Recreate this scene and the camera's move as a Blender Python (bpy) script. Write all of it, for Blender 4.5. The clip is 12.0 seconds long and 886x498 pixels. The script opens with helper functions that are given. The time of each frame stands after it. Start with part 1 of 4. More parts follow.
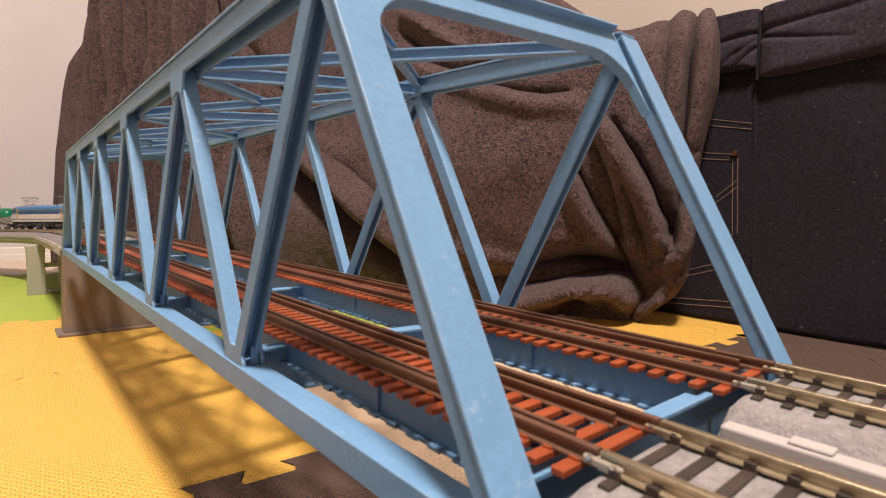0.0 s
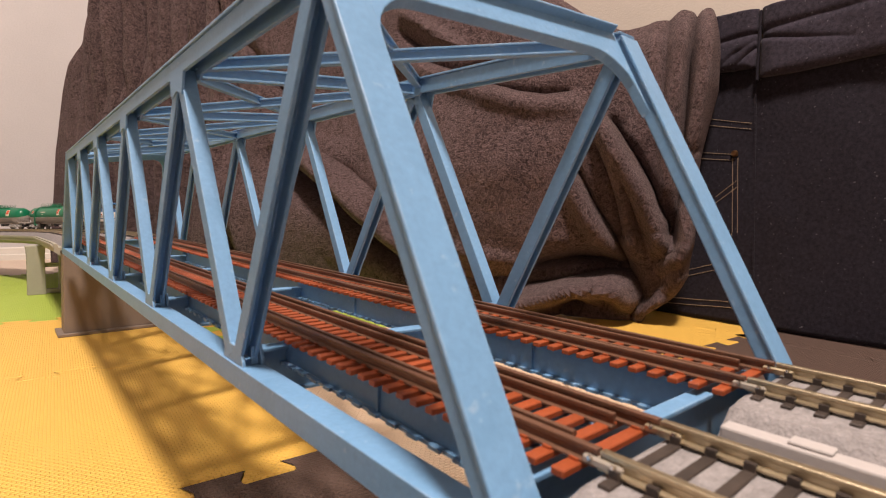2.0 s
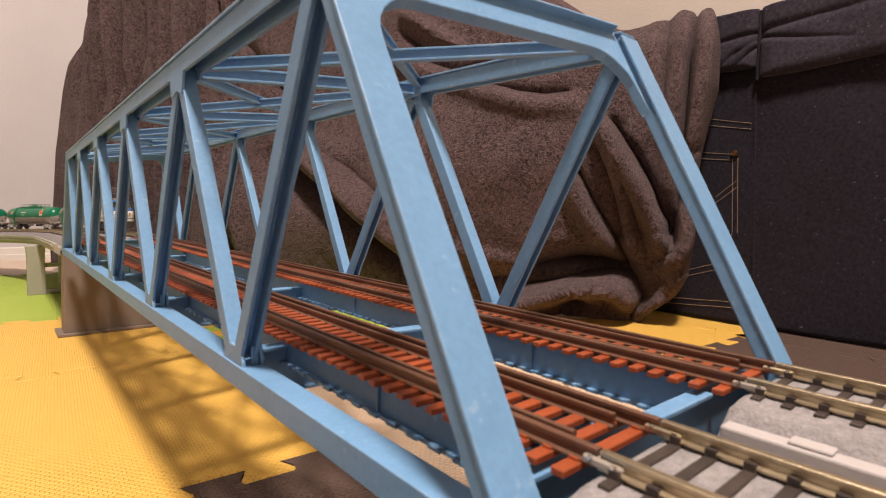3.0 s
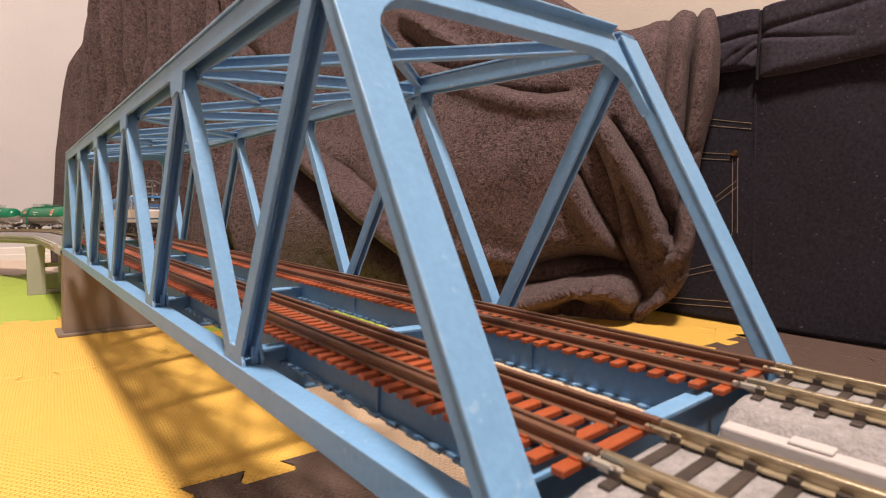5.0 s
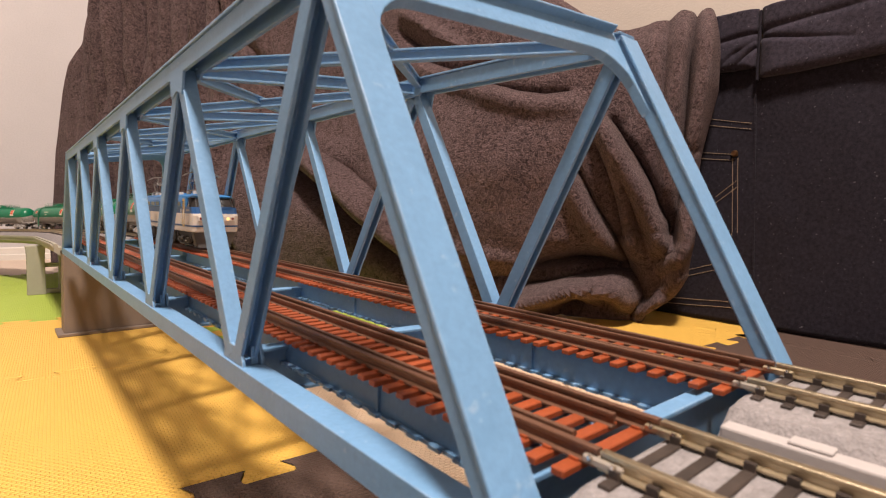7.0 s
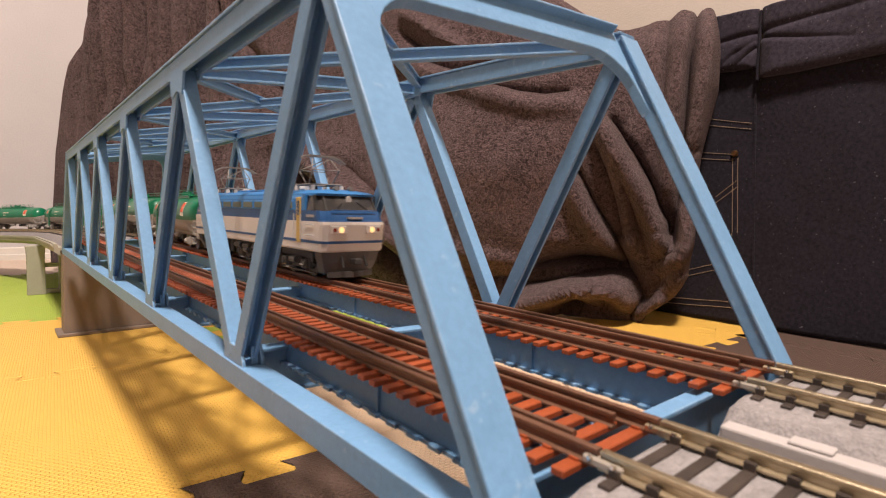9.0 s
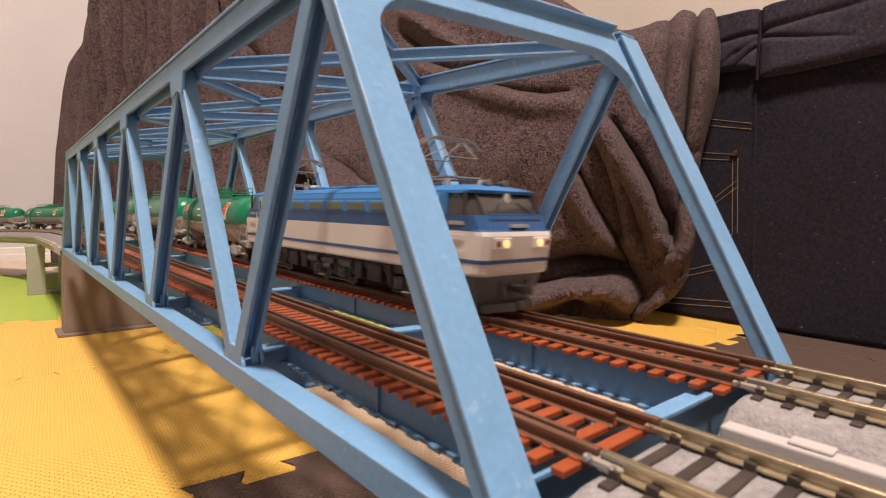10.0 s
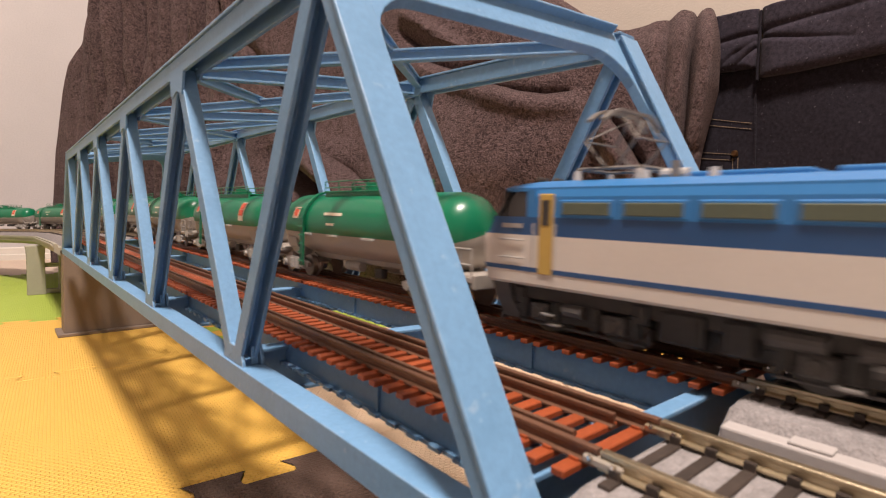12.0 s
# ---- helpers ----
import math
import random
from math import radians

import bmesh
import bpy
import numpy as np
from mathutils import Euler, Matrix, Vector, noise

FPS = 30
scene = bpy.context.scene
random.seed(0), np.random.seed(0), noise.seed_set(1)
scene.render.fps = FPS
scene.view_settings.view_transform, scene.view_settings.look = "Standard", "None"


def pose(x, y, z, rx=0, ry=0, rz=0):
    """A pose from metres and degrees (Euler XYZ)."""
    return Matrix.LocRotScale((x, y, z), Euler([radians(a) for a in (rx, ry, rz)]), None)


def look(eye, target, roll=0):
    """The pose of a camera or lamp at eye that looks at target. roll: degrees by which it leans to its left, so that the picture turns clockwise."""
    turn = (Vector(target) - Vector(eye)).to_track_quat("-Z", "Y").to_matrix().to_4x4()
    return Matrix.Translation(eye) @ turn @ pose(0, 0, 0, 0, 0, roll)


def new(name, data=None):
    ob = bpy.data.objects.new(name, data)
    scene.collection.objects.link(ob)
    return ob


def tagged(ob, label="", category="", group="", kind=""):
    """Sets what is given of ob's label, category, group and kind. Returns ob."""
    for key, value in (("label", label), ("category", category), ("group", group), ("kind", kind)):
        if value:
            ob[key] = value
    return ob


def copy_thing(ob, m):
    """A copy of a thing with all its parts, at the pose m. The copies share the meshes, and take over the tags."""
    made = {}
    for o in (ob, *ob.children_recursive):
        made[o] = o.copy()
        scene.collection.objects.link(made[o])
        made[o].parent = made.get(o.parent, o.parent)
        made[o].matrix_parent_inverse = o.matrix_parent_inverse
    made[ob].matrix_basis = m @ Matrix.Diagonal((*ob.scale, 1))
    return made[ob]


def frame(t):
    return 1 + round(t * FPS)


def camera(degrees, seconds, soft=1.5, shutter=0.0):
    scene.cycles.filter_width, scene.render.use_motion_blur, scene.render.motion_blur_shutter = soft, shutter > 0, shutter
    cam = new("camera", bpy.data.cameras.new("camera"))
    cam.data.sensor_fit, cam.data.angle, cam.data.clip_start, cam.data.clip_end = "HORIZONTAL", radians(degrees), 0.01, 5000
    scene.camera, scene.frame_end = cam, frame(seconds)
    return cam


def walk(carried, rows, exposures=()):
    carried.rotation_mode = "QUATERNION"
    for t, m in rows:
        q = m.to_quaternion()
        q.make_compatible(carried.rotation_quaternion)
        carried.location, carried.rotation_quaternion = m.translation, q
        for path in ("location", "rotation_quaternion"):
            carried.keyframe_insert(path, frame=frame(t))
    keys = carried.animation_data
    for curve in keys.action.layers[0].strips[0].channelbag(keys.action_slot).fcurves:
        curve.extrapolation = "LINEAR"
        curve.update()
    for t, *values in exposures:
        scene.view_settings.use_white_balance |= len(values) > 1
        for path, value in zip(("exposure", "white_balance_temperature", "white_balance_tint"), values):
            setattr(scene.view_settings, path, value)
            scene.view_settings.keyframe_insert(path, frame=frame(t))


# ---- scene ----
U = 0.001                      # the plan is in millimetres
ZR = 102.7                     # rail top above the floor
cam = camera(80.4, 12.0, soft=1.15, shutter=0.5)
cam.data.dof.use_dof, cam.data.dof.focus_distance, cam.data.dof.aperture_fstop = True, 0.55, 44.0   # close to the lens things go soft
CAM_EYE = (-49.06 * U, -40.29 * U, (ZR + 34.02) * U)
CAM_YAW, CAM_PITCH, CAM_ROLL = -40.53, -4.28, 1.11
CAM_POSE = (Matrix.Translation(CAM_EYE) @ Euler((radians(90 + CAM_PITCH), 0, radians(CAM_YAW))).to_matrix().to_4x4()
            @ pose(0, 0, 0, 0, 0, CAM_ROLL))
walk(cam, [(0.0, CAM_POSE), (12.0, CAM_POSE)], exposures=[(0.0, 0.07), (2.5, 0.0), (3.2, 0.02), (5.0, 0.2), (5.7, 0.17), (7.2, 0.11), (9.5, 0.09), (12.0, 0.05)])

# ---- light: one round ceiling lamp, warm, and the room's bounce ----
world = bpy.data.worlds.new("room_dark")
scene.world = world
world.use_nodes = True
world.node_tree.nodes["Background"].inputs[0].default_value = (1.0, 0.93, 0.86, 1)
world.node_tree.nodes["Background"].inputs[1].default_value = 0.015
lamp_data = bpy.data.lights.new("ceiling_light", "AREA")
lamp_data.shape, lamp_data.size, lamp_data.energy = "DISK", 0.36, 97.0
lamp_data.color = (1.0, 0.855, 0.77)
lamp = new("ceiling_light", lamp_data)
lamp.matrix_world = look((-0.33, -0.45, 2.38), (0.05, 0.3, 0.0))


# ---- materials ----
def mat(name, color, rough=0.6, metal=0.0, vary=0.12, scale=40.0, fine=900.0, bump=0.15, coat=0.0, spec=0.5, emit=0.0, dist=0.0004, sheen=0.0,
        island=0.0, alpha=1.0, tight=0.4):
    m = bpy.data.materials.new(name)
    m.use_nodes = True
    nt = m.node_tree
    b = nt.nodes["Principled BSDF"]
    b.inputs["Roughness"].default_value, b.inputs["Metallic"].default_value = rough, metal
    b.inputs["Specular IOR Level"].default_value = spec
    b.inputs["Coat Weight"].default_value = coat
    b.inputs["Sheen Weight"].default_value = sheen
    tc = nt.nodes.new("ShaderNodeTexCoord")
    n1, n2 = nt.nodes.new("ShaderNodeTexNoise"), nt.nodes.new("ShaderNodeTexNoise")
    n1.inputs["Scale"].default_value, n2.inputs["Scale"].default_value = scale, fine
    n1.inputs["Detail"].default_value = n2.inputs["Detail"].default_value = 3
    for n in (n1, n2):
        nt.links.new(tc.outputs["Object"], n.inputs["Vector"])
    add = nt.nodes.new("ShaderNodeMath")
    add.operation = "ADD"
    nt.links.new(n1.outputs[0], add.inputs[0])
    nt.links.new(n2.outputs[0], add.inputs[1])
    ramp = nt.nodes.new("ShaderNodeMapRange")
    ramp.inputs[1].default_value, ramp.inputs[2].default_value = 1 - tight, 1 + tight
    ramp.inputs[3].default_value, ramp.inputs[4].default_value = 1 - vary, 1 + vary
    nt.links.new(add.outputs[0], ramp.inputs[0])
    val = ramp.outputs[0]
    if island:
        oi = nt.nodes.new("ShaderNodeObjectInfo")
        r2 = nt.nodes.new("ShaderNodeMapRange")
        r2.inputs[3].default_value, r2.inputs[4].default_value = 1 - island, 1 + island
        nt.links.new(oi.outputs["Random"], r2.inputs[0])
        mu = nt.nodes.new("ShaderNodeMath")
        mu.operation = "MULTIPLY"
        nt.links.new(val, mu.inputs[0])
        nt.links.new(r2.outputs[0], mu.inputs[1])
        val = mu.outputs[0]
    hsv = nt.nodes.new("ShaderNodeHueSaturation")
    hsv.inputs["Color"].default_value = (*color, 1)
    nt.links.new(val, hsv.inputs["Value"])
    nt.links.new(hsv.outputs[0], b.inputs["Base Color"])
    if bump:
        bp = nt.nodes.new("ShaderNodeBump")
        bp.inputs["Strength"].default_value, bp.inputs["Distance"].default_value = bump, dist
        nt.links.new(n2.outputs[0], bp.inputs["Height"])
        nt.links.new(bp.outputs[0], b.inputs["Normal"])
    if emit:
        b.inputs["Emission Color"].default_value = (*color, 1)
        b.inputs["Emission Strength"].default_value = emit
    if alpha < 1:
        b.inputs["Transmission Weight"].default_value = 1 - alpha
    return m


M_BLUE = mat("bridge_blue_paint", (0.160, 0.325, 0.535), 0.46, spec=0.4, vary=0.10, scale=60, fine=700, bump=0.25, dist=0.0003)


def scuff(m, pale, dark):
    """Worn, paler paint along the edges and a few dull smudges on the faces."""
    nt = m.node_tree
    b = nt.nodes["Principled BSDF"]
    src = b.inputs["Base Color"].links[0].from_socket
    bev, geo, tc = nt.nodes.new("ShaderNodeBevel"), nt.nodes.new("ShaderNodeNewGeometry"), nt.nodes.new("ShaderNodeTexCoord")
    bev.samples = 4
    bev.inputs[0].default_value = 0.0006
    dot = nt.nodes.new("ShaderNodeVectorMath")
    dot.operation = "DOT_PRODUCT"
    nt.links.new(bev.outputs[0], dot.inputs[0])
    nt.links.new(geo.outputs["Normal"], dot.inputs[1])
    edge = nt.nodes.new("ShaderNodeMapRange")
    edge.inputs[1].default_value, edge.inputs[2].default_value, edge.inputs[3].default_value, edge.inputs[4].default_value = 0.99, 0.80, 0.0, 1.0
    nt.links.new(dot.outputs["Value"], edge.inputs[0])

    def patches(scale, lo, hi, top):
        n, r = nt.nodes.new("ShaderNodeTexNoise"), nt.nodes.new("ShaderNodeMapRange")
        n.inputs["Scale"].default_value, n.inputs["Detail"].default_value = scale, 4
        r.inputs[1].default_value, r.inputs[2].default_value, r.inputs[3].default_value, r.inputs[4].default_value = lo, hi, 0.0, top
        nt.links.new(tc.outputs["Object"], n.inputs["Vector"])
        nt.links.new(n.outputs[0], r.inputs[0])
        return r.outputs[0]

    def over(below, colour, *factors):
        f = factors[0]
        for g in factors[1:]:
            mu = nt.nodes.new("ShaderNodeMath")
            mu.operation = "MULTIPLY"
            nt.links.new(f, mu.inputs[0])
            nt.links.new(g, mu.inputs[1])
            f = mu.outputs[0]
        mx = nt.nodes.new("ShaderNodeMix")
        mx.data_type = "RGBA"
        nt.links.new(f, mx.inputs[0])
        nt.links.new(below, mx.inputs[6])
        mx.inputs[7].default_value = (*colour, 1)
        return mx.outputs[2]
    c = over(src, dark, patches(55, 0.56, 0.70, 0.5))
    c = over(c, pale, patches(300, 0.66, 0.74, 0.28))
    c = over(c, pale, edge.outputs[0], patches(130, 0.42, 0.58, 0.8))
    nt.links.new(c, b.inputs["Base Color"])


scuff(M_BLUE, (0.46, 0.58, 0.68), (0.125, 0.27, 0.45))
M_RAIL_RUST = mat("rail_brown", (0.150, 0.073, 0.044), 0.42, metal=0.15, vary=0.2)
M_RAIL_TOP = mat("rail_nickel", (0.56, 0.47, 0.32), 0.38, metal=1.0, vary=0.15)
M_SLEEPER_RED = mat("sleeper_red_brown", (0.30, 0.061, 0.016), 0.55, vary=0.2, island=0.12)
M_SLEEPER_DARK = mat("sleeper_dark", (0.042, 0.030, 0.024), 0.6, vary=0.2, island=0.2)
M_BALLAST = mat("ballast_grey", (0.27, 0.248, 0.245), 0.85, vary=0.32, scale=500, fine=1600, bump=0.8, dist=0.0005)
M_STRIP = mat("strip_pale_grey", (0.45, 0.415, 0.40), 0.5, vary=0.06)
M_WHITE = mat("white_plastic", (0.70, 0.66, 0.60), 0.5, vary=0.05)
M_NICKEL = mat("joiner_nickel", (0.75, 0.72, 0.68), 0.2, metal=1.0, vary=0.1)
M_PIER = mat("pier_brown_grey", (0.20, 0.155, 0.125), 0.6, vary=0.08, scale=30)
M_DECK = mat("viaduct_grey", (0.36, 0.34, 0.27), 0.6, vary=0.08, scale=30)
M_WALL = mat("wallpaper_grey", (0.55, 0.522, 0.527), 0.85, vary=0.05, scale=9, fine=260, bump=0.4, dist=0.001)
# east wall: the lamp's warm light is put into the paper's colour
M_WALL_WARM = mat("wallpaper_lamp_warmed", (0.52, 0.46, 0.40), 0.85, vary=0.05, scale=9, fine=200, bump=0.6, dist=0.0015)
# unseen south and west walls, darkened so that less light bounces back
M_WALL_DIM = mat("unseen_wall_dimmed", (0.36, 0.335, 0.33), 0.85, vary=0.05, scale=9, fine=260, bump=0.4, dist=0.001)
M_FLOORW = mat("light_wood_floor", (0.66, 0.52, 0.41), 0.5, vary=0.12, scale=9)


def foam(name, color):
    """Foam mat: a woven relief of small raised pads, about 4 mm apart."""
    m = mat(name, color, 0.55, vary=0.05, scale=14, fine=500, bump=0)
    nt = m.node_tree
    b = nt.nodes["Principled BSDF"]
    tc = nt.nodes.new("ShaderNodeTexCoord")
    br = nt.nodes.new("ShaderNodeTexBrick")
    br.inputs["Scale"].default_value = 1.0
    br.inputs["Brick Width"].default_value, br.inputs["Row Height"].default_value = 0.0037, 0.0023
    br.inputs["Mortar Size"].default_value, br.inputs["Mortar Smooth"].default_value = 0.0006, 1.0
    br.offset = 0.5
    br.inputs["Color1"].default_value = br.inputs["Color2"].default_value = (1, 1, 1, 1)
    br.inputs["Mortar"].default_value = (0, 0, 0, 1)
    nt.links.new(tc.outputs["Object"], br.inputs["Vector"])
    bp = nt.nodes.new("ShaderNodeBump")
    bp.inputs["Strength"].default_value, bp.inputs["Distance"].default_value = 1.0, 0.0008
    nt.links.new(br.outputs["Color"], bp.inputs["Height"])
    nt.links.new(bp.outputs[0], b.inputs["Normal"])
    return m


M_YELLOW = foam("mat_yellow", (0.92, 0.55, 0.105))
M_BROWN = foam("mat_brown", (0.12, 0.075, 0.058))
M_GREEN = foam("mat_green", (0.46, 0.60, 0.08))
M_BEIGE = foam("mat_beige", (0.80, 0.60, 0.42))
M_DENIM_WORN = mat("denim_worn", (0.034, 0.0285, 0.040), 0.9, vary=0.5, scale=260, fine=1300, bump=0.5, sheen=0.04, spec=0.15, tight=0.3)
M_DENIM = mat("denim_dark", (0.0168, 0.0141, 0.0202), 0.9, vary=0.5, scale=260, fine=1300, bump=0.5, sheen=0.03, spec=0.15, tight=0.3)


def specks(m, colour, scale, level):
    nt = m.node_tree
    b = nt.nodes["Principled BSDF"]
    tc, n, r, mx = (nt.nodes.new(k) for k in ("ShaderNodeTexCoord", "ShaderNodeTexNoise", "ShaderNodeMapRange", "ShaderNodeMix"))
    n.inputs["Scale"].default_value, n.inputs["Detail"].default_value = scale, 1
    r.inputs[1].default_value, r.inputs[2].default_value, r.inputs[4].default_value = level, level + 0.05, 0.6
    mx.data_type = "RGBA"
    mx.inputs[7].default_value = (*colour, 1)
    nt.links.new(tc.outputs["Object"], n.inputs["Vector"])
    nt.links.new(n.outputs[0], r.inputs[0])
    nt.links.new(r.outputs[0], mx.inputs[0])
    nt.links.new(b.inputs["Base Color"].links[0].from_socket, mx.inputs[6])
    nt.links.new(mx.outputs[2], b.inputs["Base Color"])


specks(M_DENIM, (0.16, 0.15, 0.17), 330, 0.735)
specks(M_DENIM_WORN, (0.20, 0.19, 0.22), 330, 0.72)


def fleece(name, root, tip):
    """Short clumped pile, shade between tufts put into the colour; tips paler and fuzzy."""
    m = bpy.data.materials.new(name)
    m.use_nodes = True
    nt = m.node_tree
    b = nt.nodes["Principled BSDF"]
    b.inputs["Roughness"].default_value = 1.0
    b.inputs["Specular IOR Level"].default_value = 0.05
    b.inputs["Sheen Weight"].default_value, b.inputs["Sheen Roughness"].default_value = 0.16, 0.4
    b.inputs["Sheen Tint"].default_value = (1.0, 0.82, 0.80, 1)
    tc = nt.nodes.new("ShaderNodeTexCoord")

    def wave(scale, detail, bend):
        n = nt.nodes.new("ShaderNodeTexNoise")
        n.inputs["Scale"].default_value, n.inputs["Detail"].default_value, n.inputs["Distortion"].default_value = scale, detail, bend
        nt.links.new(tc.outputs["Object"], n.inputs["Vector"])
        return n.outputs[0]
    tuft, hair, broad = wave(250, 2, 1.2), wave(680, 2, 0.8), wave(16, 3, 0.4)

    def mix(op, x, y):
        q = nt.nodes.new("ShaderNodeMath")
        q.operation = op
        for k, c in enumerate((x, y)):
            if isinstance(c, float):
                q.inputs[k].default_value = c
            else:
                nt.links.new(c, q.inputs[k])
        return q.outputs[0]
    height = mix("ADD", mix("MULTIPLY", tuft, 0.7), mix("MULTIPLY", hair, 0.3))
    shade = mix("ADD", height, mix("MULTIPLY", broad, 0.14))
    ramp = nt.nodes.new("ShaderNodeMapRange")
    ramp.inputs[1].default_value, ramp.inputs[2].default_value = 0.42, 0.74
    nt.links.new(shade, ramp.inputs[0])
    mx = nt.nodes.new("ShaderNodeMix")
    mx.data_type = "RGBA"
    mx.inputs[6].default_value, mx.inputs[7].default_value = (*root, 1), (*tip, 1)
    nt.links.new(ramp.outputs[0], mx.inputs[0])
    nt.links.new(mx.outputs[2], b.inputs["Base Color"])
    bp = nt.nodes.new("ShaderNodeBump")
    bp.inputs["Strength"].default_value, bp.inputs["Distance"].default_value = 1.0, 0.006
    nt.links.new(height, bp.inputs["Height"])
    nt.links.new(bp.outputs[0], b.inputs["Normal"])
    return m


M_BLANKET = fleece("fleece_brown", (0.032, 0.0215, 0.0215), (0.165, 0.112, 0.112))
M_LOCO_BLUE = mat("loco_light_blue", (0.036, 0.188, 0.46), 0.4, vary=0.04, bump=0.05)
M_LOCO_NAVY = mat("loco_navy", (0.018, 0.078, 0.215), 0.35, vary=0.04, bump=0.05)
M_LOCO_CREAM = mat("loco_cream", (0.68, 0.62, 0.56), 0.4, vary=0.04, bump=0.05)
M_LOCO_GREY = mat("loco_under_grey", (0.040, 0.037, 0.035), 0.6, vary=0.3, scale=200)
M_WHEEL_DARK = mat("wheel_blackened", (0.10, 0.092, 0.085), 0.38, metal=0.7, vary=0.2)
M_SKIRT = mat("loco_skirt_grey", (0.095, 0.087, 0.082), 0.5, vary=0.1)
M_DOOR = mat("door_yellow", (0.55, 0.36, 0.09), 0.4, vary=0.05, bump=0.05)
M_GLASS_DARK = mat("cab_glass", (0.045, 0.040, 0.037), 0.08, vary=0.1, bump=0, spec=0.5)
M_SIDEGLASS = mat("side_window_green_grey", (0.105, 0.125, 0.088), 0.35, vary=0.1, bump=0)
M_LAMP = mat("headlamp_glow", (1.0, 0.62, 0.25), 0.3, bump=0, emit=1.1, vary=0)
M_REDLENS = mat("tail_lens_red", (0.22, 0.03, 0.02), 0.2, bump=0)
M_WIRE = mat("pantograph_grey", (0.22, 0.20, 0.18), 0.6, metal=0.4, bump=0)
M_INSUL = mat("insulator_white", (0.52, 0.49, 0.46), 0.35, bump=0)
M_TANK_GREEN = mat("tank_green", (0.006, 0.165, 0.078), 0.28, vary=0.06, bump=0.05)
M_TANK_GREY = mat("tank_grey", (0.40, 0.36, 0.32), 0.4, vary=0.08, bump=0.05)
M_BOGIE = mat("bogie_grey", (0.36, 0.335, 0.31), 0.5, vary=0.25, scale=200)
M_WHEEL = mat("wheel_steel", (0.35, 0.32, 0.29), 0.3, metal=0.9, vary=0.2)
M_PLACARD = mat("placard_red", (0.62, 0.10, 0.05), 0.5, bump=0)
M_CREAMPAPER = mat("placard_cream", (0.75, 0.66, 0.52), 0.5, bump=0)
M_ORANGE = mat("badge_ring", (0.62, 0.46, 0.34), 0.5, bump=0)
M_STITCH = mat("stitch_thread", (0.30, 0.22, 0.15), 0.8, bump=0)
M_COPPER = mat("rivet_copper", (0.50, 0.28, 0.13), 0.35, metal=1.0, bump=0)
M_CLEAR = mat("joiner_plastic", (0.36, 0.32, 0.27), 0.25, vary=0.1, bump=0)
M_BLACK = mat("shadow_black", (0.010, 0.009, 0.009), 0.7, bump=0)


# ---- mesh helpers (millimetres in, metres out) ----
def part(name, bm, material, parent=None, label="", smooth=False):
    me = bpy.data.meshes.new(name)
    bm.normal_update()
    bm.to_mesh(me)
    bm.free()
    for mm in (material if isinstance(material, (list, tuple)) else [material]):
        me.materials.append(mm)
    if smooth:
        me.shade_smooth()
        me.set_sharp_from_angle(angle=radians(40))
    ob = new(name, me)
    if parent is not None:
        ob.parent = parent
    if label:
        tagged(ob, label)
    return ob


def thing(name, label, category, group="", at=(0, 0, 0)):
    ob = new(name)
    ob.empty_display_size = 0.01
    ob.location = [c * U for c in at]
    return tagged(ob, label, category, group)


def box(bm, x0, x1, y0, y1, z0, z1, bevel=0.0, mi=0):
    vs = [bm.verts.new((x * U, y * U, z * U)) for x in (x0, x1) for y in (y0, y1) for z in (z0, z1)]
    fs = [bm.faces.new([vs[i] for i in f]) for f in ((0, 1, 3, 2), (4, 6, 7, 5), (0, 4, 5, 1), (2, 3, 7, 6), (0, 2, 6, 4), (1, 5, 7, 3))]
    for f in fs:
        f.material_index = mi
    if bevel:
        es = list({e for f in fs for e in f.edges})
        r = bmesh.ops.bevel(bm, geom=es, offset=bevel * U, segments=1, affect="EDGES", profile=0.5)
        for f in r["faces"]:
            f.material_index = mi
    return bm


def cyl(bm, p0, p1, r0, r1=None, n=16, mi=0):
    """A capped cylinder or cone between two points."""
    r1 = r0 if r1 is None else r1
    a, b = Vector(p0) * U, Vector(p1) * U
    q = (b - a).to_track_quat("Z", "Y")
    rings = []
    for c, r in ((a, r0), (b, r1)):
        rings.append([bm.verts.new(c + q @ Vector((r * U * math.cos(2 * math.pi * i / n), r * U * math.sin(2 * math.pi * i / n), 0))) for i in range(n)])
    for i in range(n):
        bm.faces.new((rings[0][i], rings[0][(i + 1) % n], rings[1][(i + 1) % n], rings[1][i])).material_index = mi
    bm.faces.new(rings[0][::-1]).material_index = mi
    bm.faces.new(rings[1]).material_index = mi
    return bm


def prism(bm, poly, axis, a0, a1, mi=0):
    """A closed outline pushed along an axis: axis 0 takes (y, z), 1 takes (x, z), 2 takes (x, y)."""
    def put(p, a):
        c = list(p)
        c.insert(axis, a)
        return bm.verts.new([k * U for k in c])
    A, B = [put(p, a0) for p in poly], [put(p, a1) for p in poly]
    n = len(poly)
    fs = [bm.faces.new(A), bm.faces.new(B[::-1])]
    for i in range(n):
        fs.append(bm.faces.new((A[i], B[i], B[(i + 1) % n], A[(i + 1) % n])))
    for f in fs:
        f.material_index = mi
    bmesh.ops.recalc_face_normals(bm, faces=fs)
    return bm


